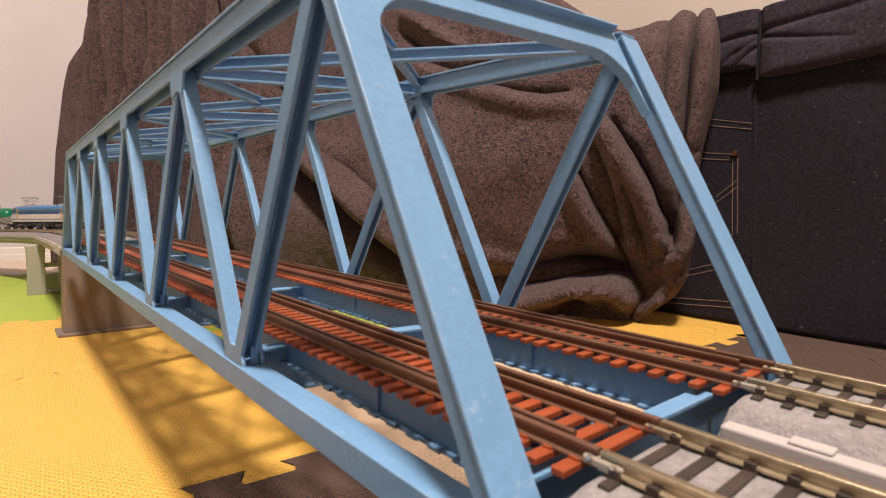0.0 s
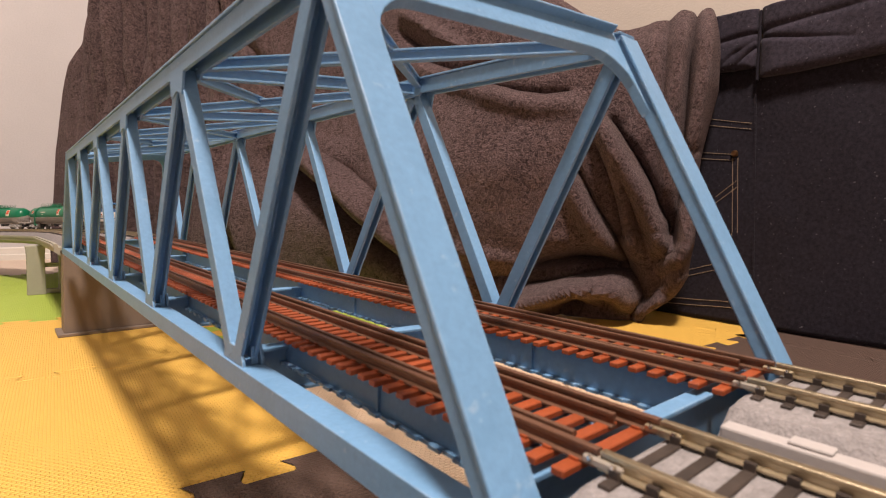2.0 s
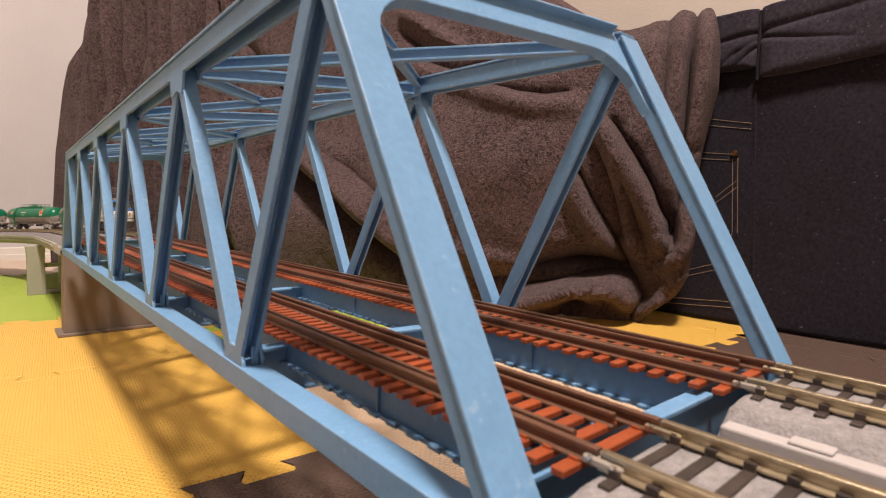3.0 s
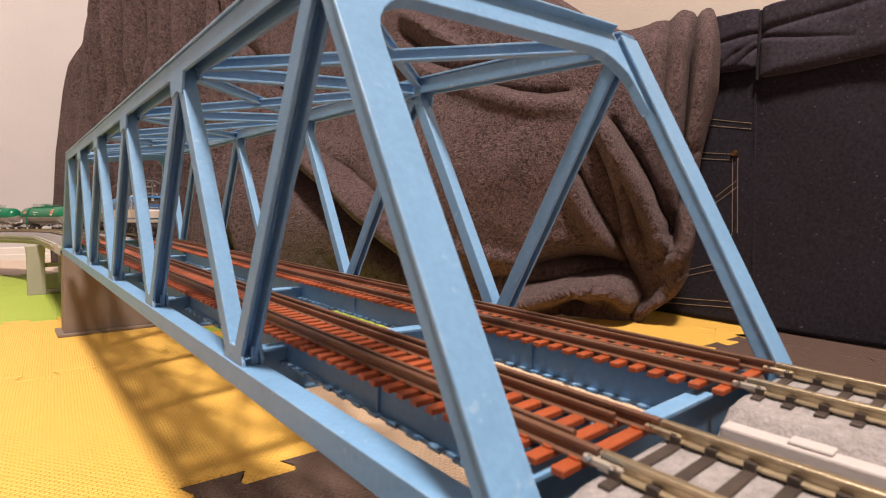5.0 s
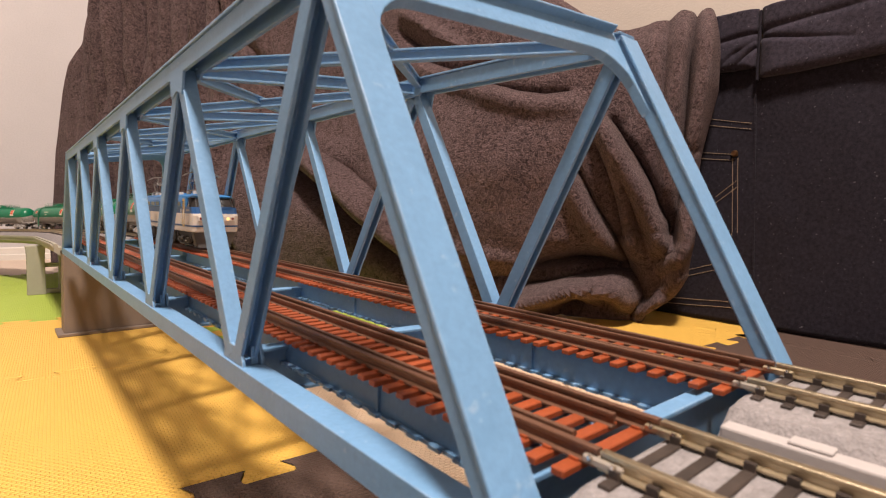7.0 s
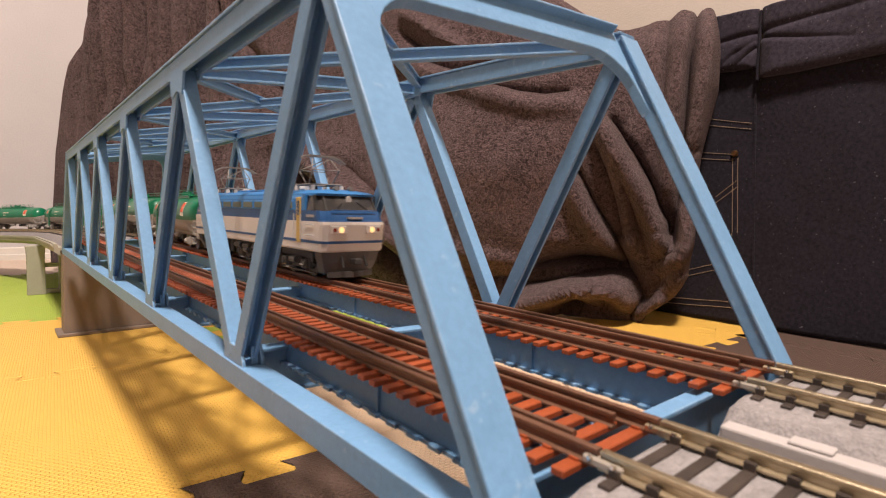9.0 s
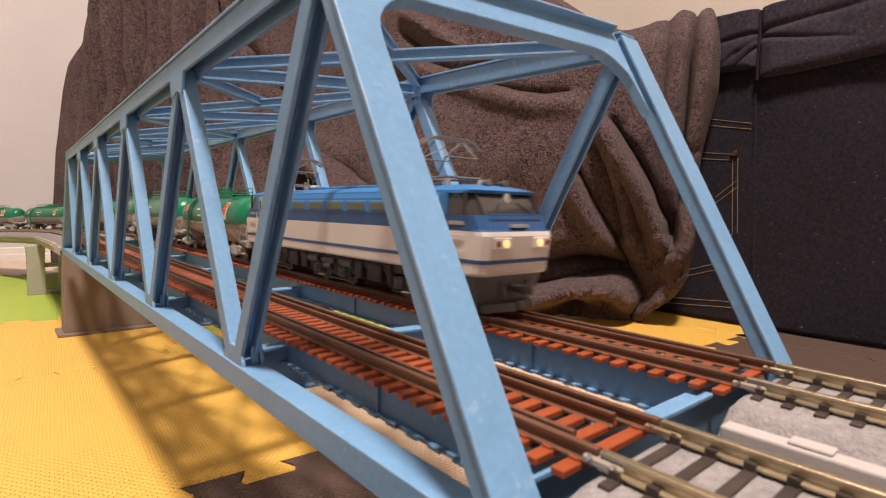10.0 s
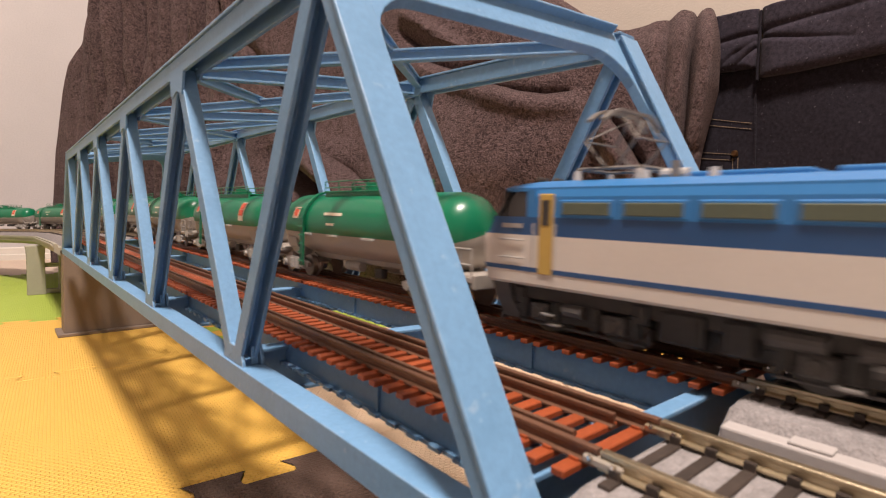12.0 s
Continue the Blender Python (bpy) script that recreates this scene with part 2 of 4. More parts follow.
def loft(bm, sections, closed_ends=True, mi=0):
    """Skin over rings of points of equal count."""
    R = [[bm.verts.new([k * U for k in p]) for p in s] for s in sections]
    n = len(R[0])
    fs = []
    for a, b in zip(R, R[1:]):
        for i in range(n):
            fs.append(bm.faces.new((a[i], a[(i + 1) % n], b[(i + 1) % n], b[i])))
    if closed_ends:
        fs.append(bm.faces.new(R[0][::-1]))
        fs.append(bm.faces.new(R[-1]))
    for f in fs:
        f.material_index = mi
    bmesh.ops.recalc_face_normals(bm, faces=fs)
    return bm


def beam(bm, p0, p1, half_u, half_v, u=(1, 0, 0), web="box", t=1.0, side=1, mi=0):
    """A straight member from p0 to p1 as one closed skin. half_u: half size along u; half_v: half size across. web: box, H (flanges across u) or C (open away from side)."""
    a, b = Vector(p0), Vector(p1)
    d = (b - a).normalized()
    uu = Vector(u)
    uu = (uu - d * uu.dot(d)).normalized()
    vv = d.cross(uu)
    U_, V_ = half_u, half_v
    if web == "box":
        pts = [(-U_, -V_), (U_, -V_), (U_, V_), (-U_, V_)]
    elif web == "H":
        h = t * 0.5
        pts = [(-U_, -V_), (-U_ + t, -V_), (-U_ + t, -h), (U_ - t, -h), (U_ - t, -V_), (U_, -V_), (U_, V_), (U_ - t, V_), (U_ - t, h), (-U_ + t, h), (-U_ + t, V_), (-U_, V_)]
    else:
        pts = [(-U_, -V_), (-U_ + t, -V_), (-U_ + t, V_ - t), (U_ - t, V_ - t), (U_ - t, -V_), (U_, -V_), (U_, V_), (-U_, V_)]
        pts = [(x, y * side) for x, y in pts]
    A = [bm.verts.new((a + uu * x + vv * y) * U) for x, y in pts]
    B = [bm.verts.new((b + uu * x + vv * y) * U) for x, y in pts]
    n = len(pts)
    fs = [bm.faces.new(A), bm.faces.new(B[::-1])] + [bm.faces.new((A[i], B[i], B[(i + 1) % n], A[(i + 1) % n])) for i in range(n)]
    bmesh.ops.recalc_face_normals(bm, faces=fs)
    return bm


def soften(ob, width=0.25, segs=2):
    m = ob.modifiers.new("edge", "BEVEL")
    m.width, m.segments, m.limit_method = width * U, segs, "ANGLE"
    return ob


# ---- the plan ----
PANEL, NP = 103.9, 6
LEN = PANEL * NP
WID = 101.7
XT = (25.3, 79.8)      # track centres
ZC = ZR - 9.8                              # top of the bottom chord
CHW = 6.8                                  # chord width
Y_ARC, R_ARC = 938.0, 640.0                # the outer track turns left from here, with this radius


GRADE_FROM, GRADE = 660.0, 0.030           # beyond the bridge the line falls gently


def drop(s):
    return max(0.0, min(s, 1700.0) - GRADE_FROM) * GRADE


def along(s, off=0.0):
    """Point and heading of the outer track at path length s (s grows away from the camera), off to the right of the way out."""
    if s <= Y_ARC:
        return XT[1] + off, s, 0.0
    a = (s - Y_ARC) / R_ARC
    r = R_ARC + off
    return XT[1] - R_ARC + r * math.cos(a), Y_ARC + r * math.sin(a), a


# ---- the room ----
def room():
    x0, x1, y0, y1, z1 = -2200, 1150, -1900, 1650, 2450
    bm = box(bmesh.new(), x0, x1, y0, y1, -60, -9)
    tagged(part("floor", bm, M_FLOORW), "light wooden floor boards of the room", "floor", kind="structure")
    for name, q in (("wall_north", (x0 - 100, x1 + 100, y1, y1 + 100)), ("wall_south", (x0 - 100, x1 + 100, y0 - 100, y0)),
                    ("wall_east", (x1, x1 + 100, y0, y1)), ("wall_west", (x0 - 100, x0, y0, y1))):
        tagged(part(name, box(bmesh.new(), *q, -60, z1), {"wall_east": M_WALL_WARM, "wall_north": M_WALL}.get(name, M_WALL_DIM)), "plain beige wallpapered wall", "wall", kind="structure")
    tagged(part("ceiling", box(bmesh.new(), x0 - 100, x1 + 100, y0 - 100, y1 + 100, z1, z1 + 60), M_WALL), "plain pale ceiling", "ceiling", kind="structure")
    poly = [(y1, -9), (y1 - 12, -9), (y1 - 12, 4), (y1 - 7, 6), (y1 - 7, 20), (y1 - 4, 23), (y1, 23)]
    tagged(part("baseboard", prism(bmesh.new(), poly, 0, x0, x1), M_WHITE), "white painted baseboard along the wall", "baseboard", kind="structure")


room()


# ---- jigsaw foam mats ----
TILE = 248.0
MATS = Matrix.Translation((112 * U, 220.5 * U, 0)) @ pose(0, 0, 0, 0, 0, -4.0)


def jig(n=5):
    """One jigsaw edge from (0, 0) to (TILE, 0), its dovetail tabs bulging to -y."""
    out, p = [(0.0, 0.0)], TILE / n
    for k in range(n):
        c = p * (k + 0.5) + 17.0
        out += [(c - 9, 0), (c - 9.5, -1), (c - 14, -11), (c - 13.6, -13.2), (c - 12, -14), (c + 12, -14), (c + 13.6, -13.2), (c + 14, -11), (c + 9.5, -1), (c + 9, 0)]
    return out


def foam_mat(i, j, material, colour):
    e = jig()
    low = e
    right = [(TILE + q, x) for x, q in e]
    up = [(x, TILE + q) for x, q in e][::-1]
    up = [(TILE, TILE)] + up[:-1]
    left = [(q, x) for x, q in e][::-1]
    left = [(0, TILE)] + left[:-1]
    ring = low + right + up + left
    c = TILE / 2
    bm = bmesh.new()
    rows = []
    for k, z in ((0.9965, -9), (0.9965, -0.9), (0.992, 0)):
        rows.append([(c + (x - c) * k - c, c + (y - c) * k - c, z) for x, y in ring])
    loft(bm, rows)
    ob = part("foam_mat", bm, material)
    ob.matrix_world = MATS @ pose((i + 0.5) * TILE * U, (j + 0.5) * TILE * U, 0)
    tagged(ob, colour + " foam floor mat with jigsaw edges", "floor mat", "jigsaw mats")


PLAN = {(-1, -1): "b", (0, -1): "e", (1, -1): "b", (2, -1): "b", (-1, 0): "y", (0, 0): "e", (1, 0): "y", (2, 0): "y", (-1, 1): "y", (0, 1): "g", (1, 1): "y",
        (-1, 2): "g", (0, 2): "g", (1, 2): "y", (-2, 0): "y", (-2, -1): "b", (-2, 1): "y", (-2, 2): "g", (-1, -2): "b", (0, -2): "b", (1, -2): "b", (-2, -2): "b",
        (2, -2): "b", (-1, 3): "g", (0, 3): "g", (-2, 3): "g"}
KINDS = {"b": (M_BROWN, "dark brown"), "y": (M_YELLOW, "yellow"), "g": (M_GREEN, "lime green"), "e": (M_BEIGE, "beige")}
for (i, j), k in PLAN.items():
    foam_mat(i, j, *KINDS[k])


# ---- the truss bridge ----
def arc(cx, cy, r, a0, a1, n=7):
    return [(cx + r * math.cos(radians(a0 + (a1 - a0) * i / n)), cy + r * math.sin(radians(a0 + (a1 - a0) * i / n))) for i in range(n + 1)]


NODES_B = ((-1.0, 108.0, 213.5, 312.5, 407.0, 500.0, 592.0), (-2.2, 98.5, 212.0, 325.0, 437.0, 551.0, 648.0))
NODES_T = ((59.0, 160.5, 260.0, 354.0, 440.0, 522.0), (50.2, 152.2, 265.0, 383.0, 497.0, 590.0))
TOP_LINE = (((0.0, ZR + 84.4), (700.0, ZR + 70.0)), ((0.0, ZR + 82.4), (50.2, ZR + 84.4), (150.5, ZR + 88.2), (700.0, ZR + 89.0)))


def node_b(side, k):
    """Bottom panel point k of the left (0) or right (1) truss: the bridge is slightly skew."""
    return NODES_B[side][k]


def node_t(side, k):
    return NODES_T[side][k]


def zt(side, y):
    """Middle of the top chord."""
    for (y0, z0), (y1, z1) in zip(TOP_LINE[side], TOP_LINE[side][1:]):
        if y <= y1:
            return z0 + (z1 - z0) * (y - y0) / (y1 - y0)
    return TOP_LINE[side][-1][1]


def truss_bridge():
    br = thing("truss_bridge", "light blue painted truss bridge model carrying two tracks", "model bridge")
    hw = CHW / 2
    for side, sgn, xc in ((0, 1, hw), (1, -1, WID - hw)):
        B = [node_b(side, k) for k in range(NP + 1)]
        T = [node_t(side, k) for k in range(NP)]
        soften(part("bottom_chord", box(bmesh.new(), xc - hw, xc + hw, B[0] - 4, B[-1] + 4, ZC - 6.4, ZC), M_BLUE, br))
        ends = [T[0] - 2] + ([T[1]] if side else []) + [T[-1] + 2]
        for ya, yb in zip(ends, ends[1:]):
            za, zb = zt(side, ya), zt(side, yb)
            soften(part("top_chord", beam(bmesh.new(), (xc, ya, za), (xc, yb, zb), hw, 2.9, web="C", t=1.2, side=-1), M_BLUE, br))
            soften(part("chord_cover", beam(bmesh.new(), (xc, ya, za + 3.35), (xc, yb, zb + 3.35), hw + 0.7, 0.45), M_BLUE, br), 0.2)
        for k in range(NP):
            for yb in (B[k], B[k + 1]):
                if (k == 0 and yb == B[0]) or (k == NP - 1 and yb == B[-1]):
                    continue
                up = -1 if T[k] > yb else 1
                sh = 2.6 if T[k] > yb else -2.6
                xd = xc - sgn * 0.45
                bm = beam(bmesh.new(), (xd, yb + sh, ZC + (1.0, 6.0)[side]), (xd, T[k] - sh * 0.15, zt(side, T[k]) - 2.0), 2.5, 2.6, web="C", t=1.1, side=up)
                soften(part("diagonal", bm, M_BLUE, br), 0.3)
        v = (5.0, 8.6)[side]
        for k in range(1, NP):
            for x0 in (xc - sgn * 2.4 - 0.5, xc + sgn * (hw - 0.44) - 0.5):
                poly = [(B[k] - 8, ZC - 2), (B[k] + 8, ZC - 2), (B[k] + 7.4, ZC + 1.5), (B[k] + 5.4, ZC + 5.4), (B[k] + 1.0, ZC + v), (B[k] - 1.0, ZC + v), (B[k] - 5.4, ZC + 5.4), (B[k] - 7.4, ZC + 1.5)]
                soften(part("gusset", prism(bmesh.new(), poly, 0, x0, x0 + 1.0), M_BLUE, br), 0.2)
            xi = xc + sgn * 1.2
            soften(part("bracket", box(bmesh.new(), xi - 1.0, xi + 1.0, B[k] - 6.0, B[k] - 5.0, ZC, ZC + 5), M_BLUE, br), 0.2)
        for k in range(1, NP - 1):
            z = zt(side, T[k])
            for x0 in (xc - hw - 0.06, xc + hw - 0.94):
                if (x0 > xc) != bool(side):
                    poly = [(T[k] - 9, z), (T[k] - 6, z - 4.2), (T[k] + 6, z - 4.2), (T[k] + 9, z)]
                    soften(part("gusset", prism(bmesh.new(), poly, 0, x0, x0 + 1.0), M_BLUE, br), 0.2)
                    continue
                poly = [(T[k] - 10, z), (T[k] - 8, z - 4.0), (T[k] - 6.6, z - 10), (T[k] - 0.6, z - 8.2), (T[k] + 0.6, z - 8.2), (T[k] + 6.6, z - 10), (T[k] + 8, z - 4.0), (T[k] + 10, z)]
                soften(part("gusset", prism(bmesh.new(), poly, 0, x0, x0 + 1.0), M_BLUE, br), 0.2)
        for yb, yt, e in ((B[0] + (4.0, 0.0)[side], T[0], 1), (B[-1] - (4.0, 0.0)[side], T[-1], -1)):
            xo = xc + sgn * 0.4
            f = 0.985
            top = (xo, yb + (yt - yb) * f, ZC - 4 + (zt(side, yt) + 2.5 - ZC + 4) * f)
            soften(part("end_post", beam(bmesh.new(), (xo, yb, ZC - 4), top, 4.0, 2.0, web="box"), M_BLUE, br), 0.5)
            out = Vector((0, -e, 0.6)).normalized() * 2.15
            soften(part("cover_plate", beam(bmesh.new(), Vector((xo, yb, ZC - 4)) + out, Vector(top) + out, 4.4, 0.45), M_BLUE, br), 0.25)
    # portals in the plane of the end posts
    for k, e in ((0, 1), (NP - 1, -1)):
        kb = 0 if k == 0 else NP
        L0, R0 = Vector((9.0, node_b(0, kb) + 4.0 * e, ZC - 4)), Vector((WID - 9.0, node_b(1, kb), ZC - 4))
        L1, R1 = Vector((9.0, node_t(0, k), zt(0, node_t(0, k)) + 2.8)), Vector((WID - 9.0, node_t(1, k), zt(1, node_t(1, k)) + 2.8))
        w, rise = WID - 18.0, (L1 - L0).length
        r, dep = 13.0, 8.5
        poly = [(0, 0), (0, dep + r + 7), (0.8, dep + r)] + arc(0.8 + r, -(dep + r), r, 180, 90)[1:] + arc(w - 0.8 - r, -(dep + r), r, 90, 0)[:-1] + [(w - 0.8, dep + r), (w, dep + r + 7), (w, 0)]
        poly = [(x, abs(y)) for x, y in poly]

        def at(x, d, n):
            a, b = x / w, d / rise
            p = (L1.lerp(R1, a)).lerp(L0.lerp(R0, a), b)
            return p + Vector((0, -e, 0.6)).normalized() * n
        bm = bmesh.new()
        loft(bm, [[at(x, d, n) for x, d in poly] for n in (-2.2, 0.9)])
        soften(part("portal_frame", bm, M_BLUE, br), 0.35)
        bm = bmesh.new()
        loft(bm, [[at(x, d, n) for x, n in ((0, -2.4), (w, -2.4), (w - 1.5, 3.6), (1, 3.6))] for d in (0.0, 0.7)])
        soften(part("portal_flange", bm, M_BLUE, br), 0.2)
    for k in range(NP + 1):
        dy, z = (10.5 if k == 0 else -9 if k == NP else 4), (ZR - 12.5 if k in (0, NP) else ZR - 15)
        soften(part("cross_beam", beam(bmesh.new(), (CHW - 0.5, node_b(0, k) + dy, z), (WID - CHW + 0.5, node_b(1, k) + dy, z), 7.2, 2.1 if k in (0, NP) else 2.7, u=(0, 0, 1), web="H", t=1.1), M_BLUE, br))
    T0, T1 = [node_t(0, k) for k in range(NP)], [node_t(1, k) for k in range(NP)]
    T, B = T0, [node_b(0, k) for k in range(NP + 1)]
    for k in range(1, NP - 1):
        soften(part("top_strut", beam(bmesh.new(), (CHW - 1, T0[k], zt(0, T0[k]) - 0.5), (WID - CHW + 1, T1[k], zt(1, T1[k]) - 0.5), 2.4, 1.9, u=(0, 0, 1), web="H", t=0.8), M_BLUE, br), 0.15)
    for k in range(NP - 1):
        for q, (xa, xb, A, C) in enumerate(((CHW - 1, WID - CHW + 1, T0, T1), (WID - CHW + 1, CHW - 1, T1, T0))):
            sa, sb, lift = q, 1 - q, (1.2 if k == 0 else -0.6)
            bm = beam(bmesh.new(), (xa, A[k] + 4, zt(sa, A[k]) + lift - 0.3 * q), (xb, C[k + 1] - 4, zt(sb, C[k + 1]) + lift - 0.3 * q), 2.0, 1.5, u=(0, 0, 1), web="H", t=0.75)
            soften(part("top_lateral", bm, M_BLUE, br), 0.15)
    for xc in XT:
        for dx in (-7.6, 7.6):
            x = xc + dx
            g = part("stringer", beam(bmesh.new(), (x, 11, ZR - 9.1), (x, LEN - 11, ZR - 9.1), 4.7, 1.5, u=(0, 0, 1), web="H", t=0.8), M_BLUE, br)
            s = -1 if dx < 0 else 1
            for k in range(NP):
                part("stiffener", box(bmesh.new(), x + s * 0.4 - 0.8, x + s * 0.4 + 0.8, T[k] - 0.5, T[k] + 0.5, ZR - 13.1, ZR - 5.0), M_BLUE, br)
            bm = bmesh.new()
            for q in range(int((LEN - 30) / 7.4)):
                box(bm, x + s * 1.5 - 0.8, x + s * 1.5 + 0.8, 13 + q * 7.4, 16.6 + q * 7.4, ZR - 13.7, ZR - 12.9)
            tagged(part("flange_tab", bm, M_BLUE, br), kind="stuff")
    # rail bearers across the floor, low down between the girders
    for k in range(NP):
        for w in (0, 1):
            ya, yb = (B[k] + 8, B[k + 1] - 2) if w else (B[k + 1] - 2, B[k] + 8)
            part("floor_lateral", beam(bmesh.new(), (XT[0] + 11, ya, ZR - 17.4), (XT[1] - 11, yb, ZR - 17.4), 0.6, 1.6, u=(0, 0, 1)), M_BLUE, br)
    return br


truss_bridge()


# ---- tracks ----
def rail_profile(x, z, k=1.0):
    return [(x + a * k, z + b) for a, b in ((-1.2, -2.6), (1.2, -2.6), (1.2, -2.25), (.32, -1.9), (.32, -1.0), (.7, -.7), (.7, -.1), (.58, 0),
                                             (-.58, 0), (-.7, -.1), (-.7, -.7), (-.32, -1.0), (-.32, -1.9), (-1.2, -2.25))]


def many(name, first, n, place, parent):
    """n pieces on the mesh of the first."""
    obs = [first]
    for i in range(n):
        ob = first if i == 0 else new(name, first.data)
        ob.parent = parent
        ob.matrix_basis = place(i)


def chaired(bm, high):
    """Moulded rail chairs on both sides of each rail foot."""
    for dx in (-8.85, 8.85):
        for s in (-1, 1):
            box(bm, dx + s * 1.15 - 0.5, dx + s * 1.15 + 0.5, -0.8, 0.8, -0.1, high)
    return bm


def bridge_track(xc):
    tr = thing("bridge_track", "brown model rails with guard rails on reddish-brown sleepers", "model track", "tracks on the bridge", (xc, 0, 0))
    for dx in (-8.85, 8.85):
        part("rail", prism(bmesh.new(), rail_profile(dx, ZR), 1, 0.5, LEN + 2), M_RAIL_RUST, tr)
        gx = dx * 0.65
        part("guard_rail", prism(bmesh.new(), rail_profile(gx, ZR - 0.4, 0.75), 1, 7, LEN - 8), M_RAIL_RUST, tr)
    first = part("sleeper", chaired(box(bmesh.new(), -14.4, 14.4, -1.2, 1.2, -1.3, 0, 0.2), 0.4), M_SLEEPER_RED, tr)
    many("sleeper", first, int((LEN - 8) / 4.85), lambda i: pose(random.uniform(-.15, .15) * U, (4 + i * 4.85) * U, (ZR - 2.6) * U, 0, 0, random.uniform(-.6, .6)), tr)


for xc in XT:
    bridge_track(xc)


def near_track(xc):
    tr = thing("ballast_track", "nickel rails on dark sleepers in a grey ballast roadbed", "model track", "tracks beyond the bridge", (xc, 0, 0))
    for dx in (-8.85, 8.85):
        part("rail", prism(bmesh.new(), rail_profile(dx, ZR), 1, -330, 0.0), M_RAIL_TOP, tr)
        for y in (-0.5,):
            j = part("rail_joiner", box(bmesh.new(), dx - 1.3, dx + 1.3, y - 3.2, y + 3.2, ZR - 2.5, ZR - 1.1, 0.3), M_CLEAR if dx < 0 else M_RAIL_TOP, tr)
            for q in (-2.0, 1.8):
                part("rivet", cyl(bmesh.new(), (dx - 1.2, y + q, ZR - 1.4), (dx - 1.7, y + q, ZR - 1.3), 0.5, 0.3, 8), M_NICKEL, j)
    bm = bmesh.new()
    ny, nx = 130, 26
    prof = [(-27, ZR - 22), (-25.5, ZR - 16), (-21, ZR - 7.5), (-18, ZR - 4.2), (-13, ZR - 3.3), (0, ZR - 3.3), (13, ZR - 3.3), (18, ZR - 4.2), (21, ZR - 7.5), (25.5, ZR - 16), (27, ZR - 22)]
    g = []
    for iy in range(ny + 1):
        y = 0.0 - 330 * (iy / ny) ** 1.5
        row = []
        for ix in range(nx + 1):
            f = ix / nx * (len(prof) - 1)
            k = min(int(f), len(prof) - 2)
            f -= k
            x, z = prof[k][0] * (1 - f) + prof[k + 1][0] * f, prof[k][1] * (1 - f) + prof[k + 1][1] * f
            h = noise.noise((x * 0.55, y * 0.55, xc)) * 0.25 + noise.noise((x * 1.3, y * 1.3, xc + 9)) * 0.25
            end = max(0.0, 1 - iy / 3)
            row.append(bm.verts.new(((x + h * 0.5) * U, (y + 0.04 * end * max(0.0, ZR - 4 - z) ** 1.4 + h * end) * U, (z + h * 0.6 - end * 0.5) * U)))
        g.append(row)
    for a, b in zip(g, g[1:]):
        for i in range(nx):
            bm.faces.new((a[i], a[i + 1], b[i + 1], b[i]))
    bm.faces.new(g[0][::-1])
    bm.faces.new([r[0] for r in g] + [r[-1] for r in g][::-1])
    bmesh.ops.recalc_face_normals(bm, faces=bm.faces)
    part("roadbed", bm, M_BALLAST, tr)
    first = part("sleeper", chaired(box(bmesh.new(), -13.0, 13.0, -0.95, 0.95, -1.8, 0.3, 0.15), 1.5), M_SLEEPER_DARK, tr)
    many("sleeper", first, 59, lambda i: pose(0, (-2.8 - i * 5.5) * U, (ZR - 3.1) * U), tr)
    # what carries the roadbed outside the bridge
    part("bed_support", box(bmesh.new(), -25, 25, -330, -3, 0, ZR - 22), M_DECK, tr)


for xc in XT:
    near_track(xc)


def joiner_strip():
    st = thing("spacer_strip", "white plastic spacer strip lying between the two roadbeds", "track spacer")
    xm = (XT[0] + XT[1]) / 2 + 6.2
    soften(part("strip", box(bmesh.new(), xm - 2.7, xm + 1.6, -330, -0.5, ZR - 11, ZR - 6.4), M_STRIP, st), 0.5)
    for y in (-15, -75, -135):
        soften(part("clip", box(bmesh.new(), xm - 1.9, xm + 1.9, y - 3.4, y + 3.4, ZR - 6.4, ZR - 5.7), M_STRIP, st), 0.6)
    part("strip_support", box(bmesh.new(), xm - 2.5, xm + 1.4, -330, 0, 0, ZR - 11), M_DECK, st)


joiner_strip()


# ---- the curved viaduct ----
def sweep(ring, s0, s1, n):
    secs = []
    for i in range(n + 1):
        x, y, a = along(s0 + (s1 - s0) * i / n)
        c, s = math.cos(a), math.sin(a)
        secs.append([(x + c * off, y + s * off, z - drop(s0 + (s1 - s0) * i / n)) for off, z in ring])
    return secs


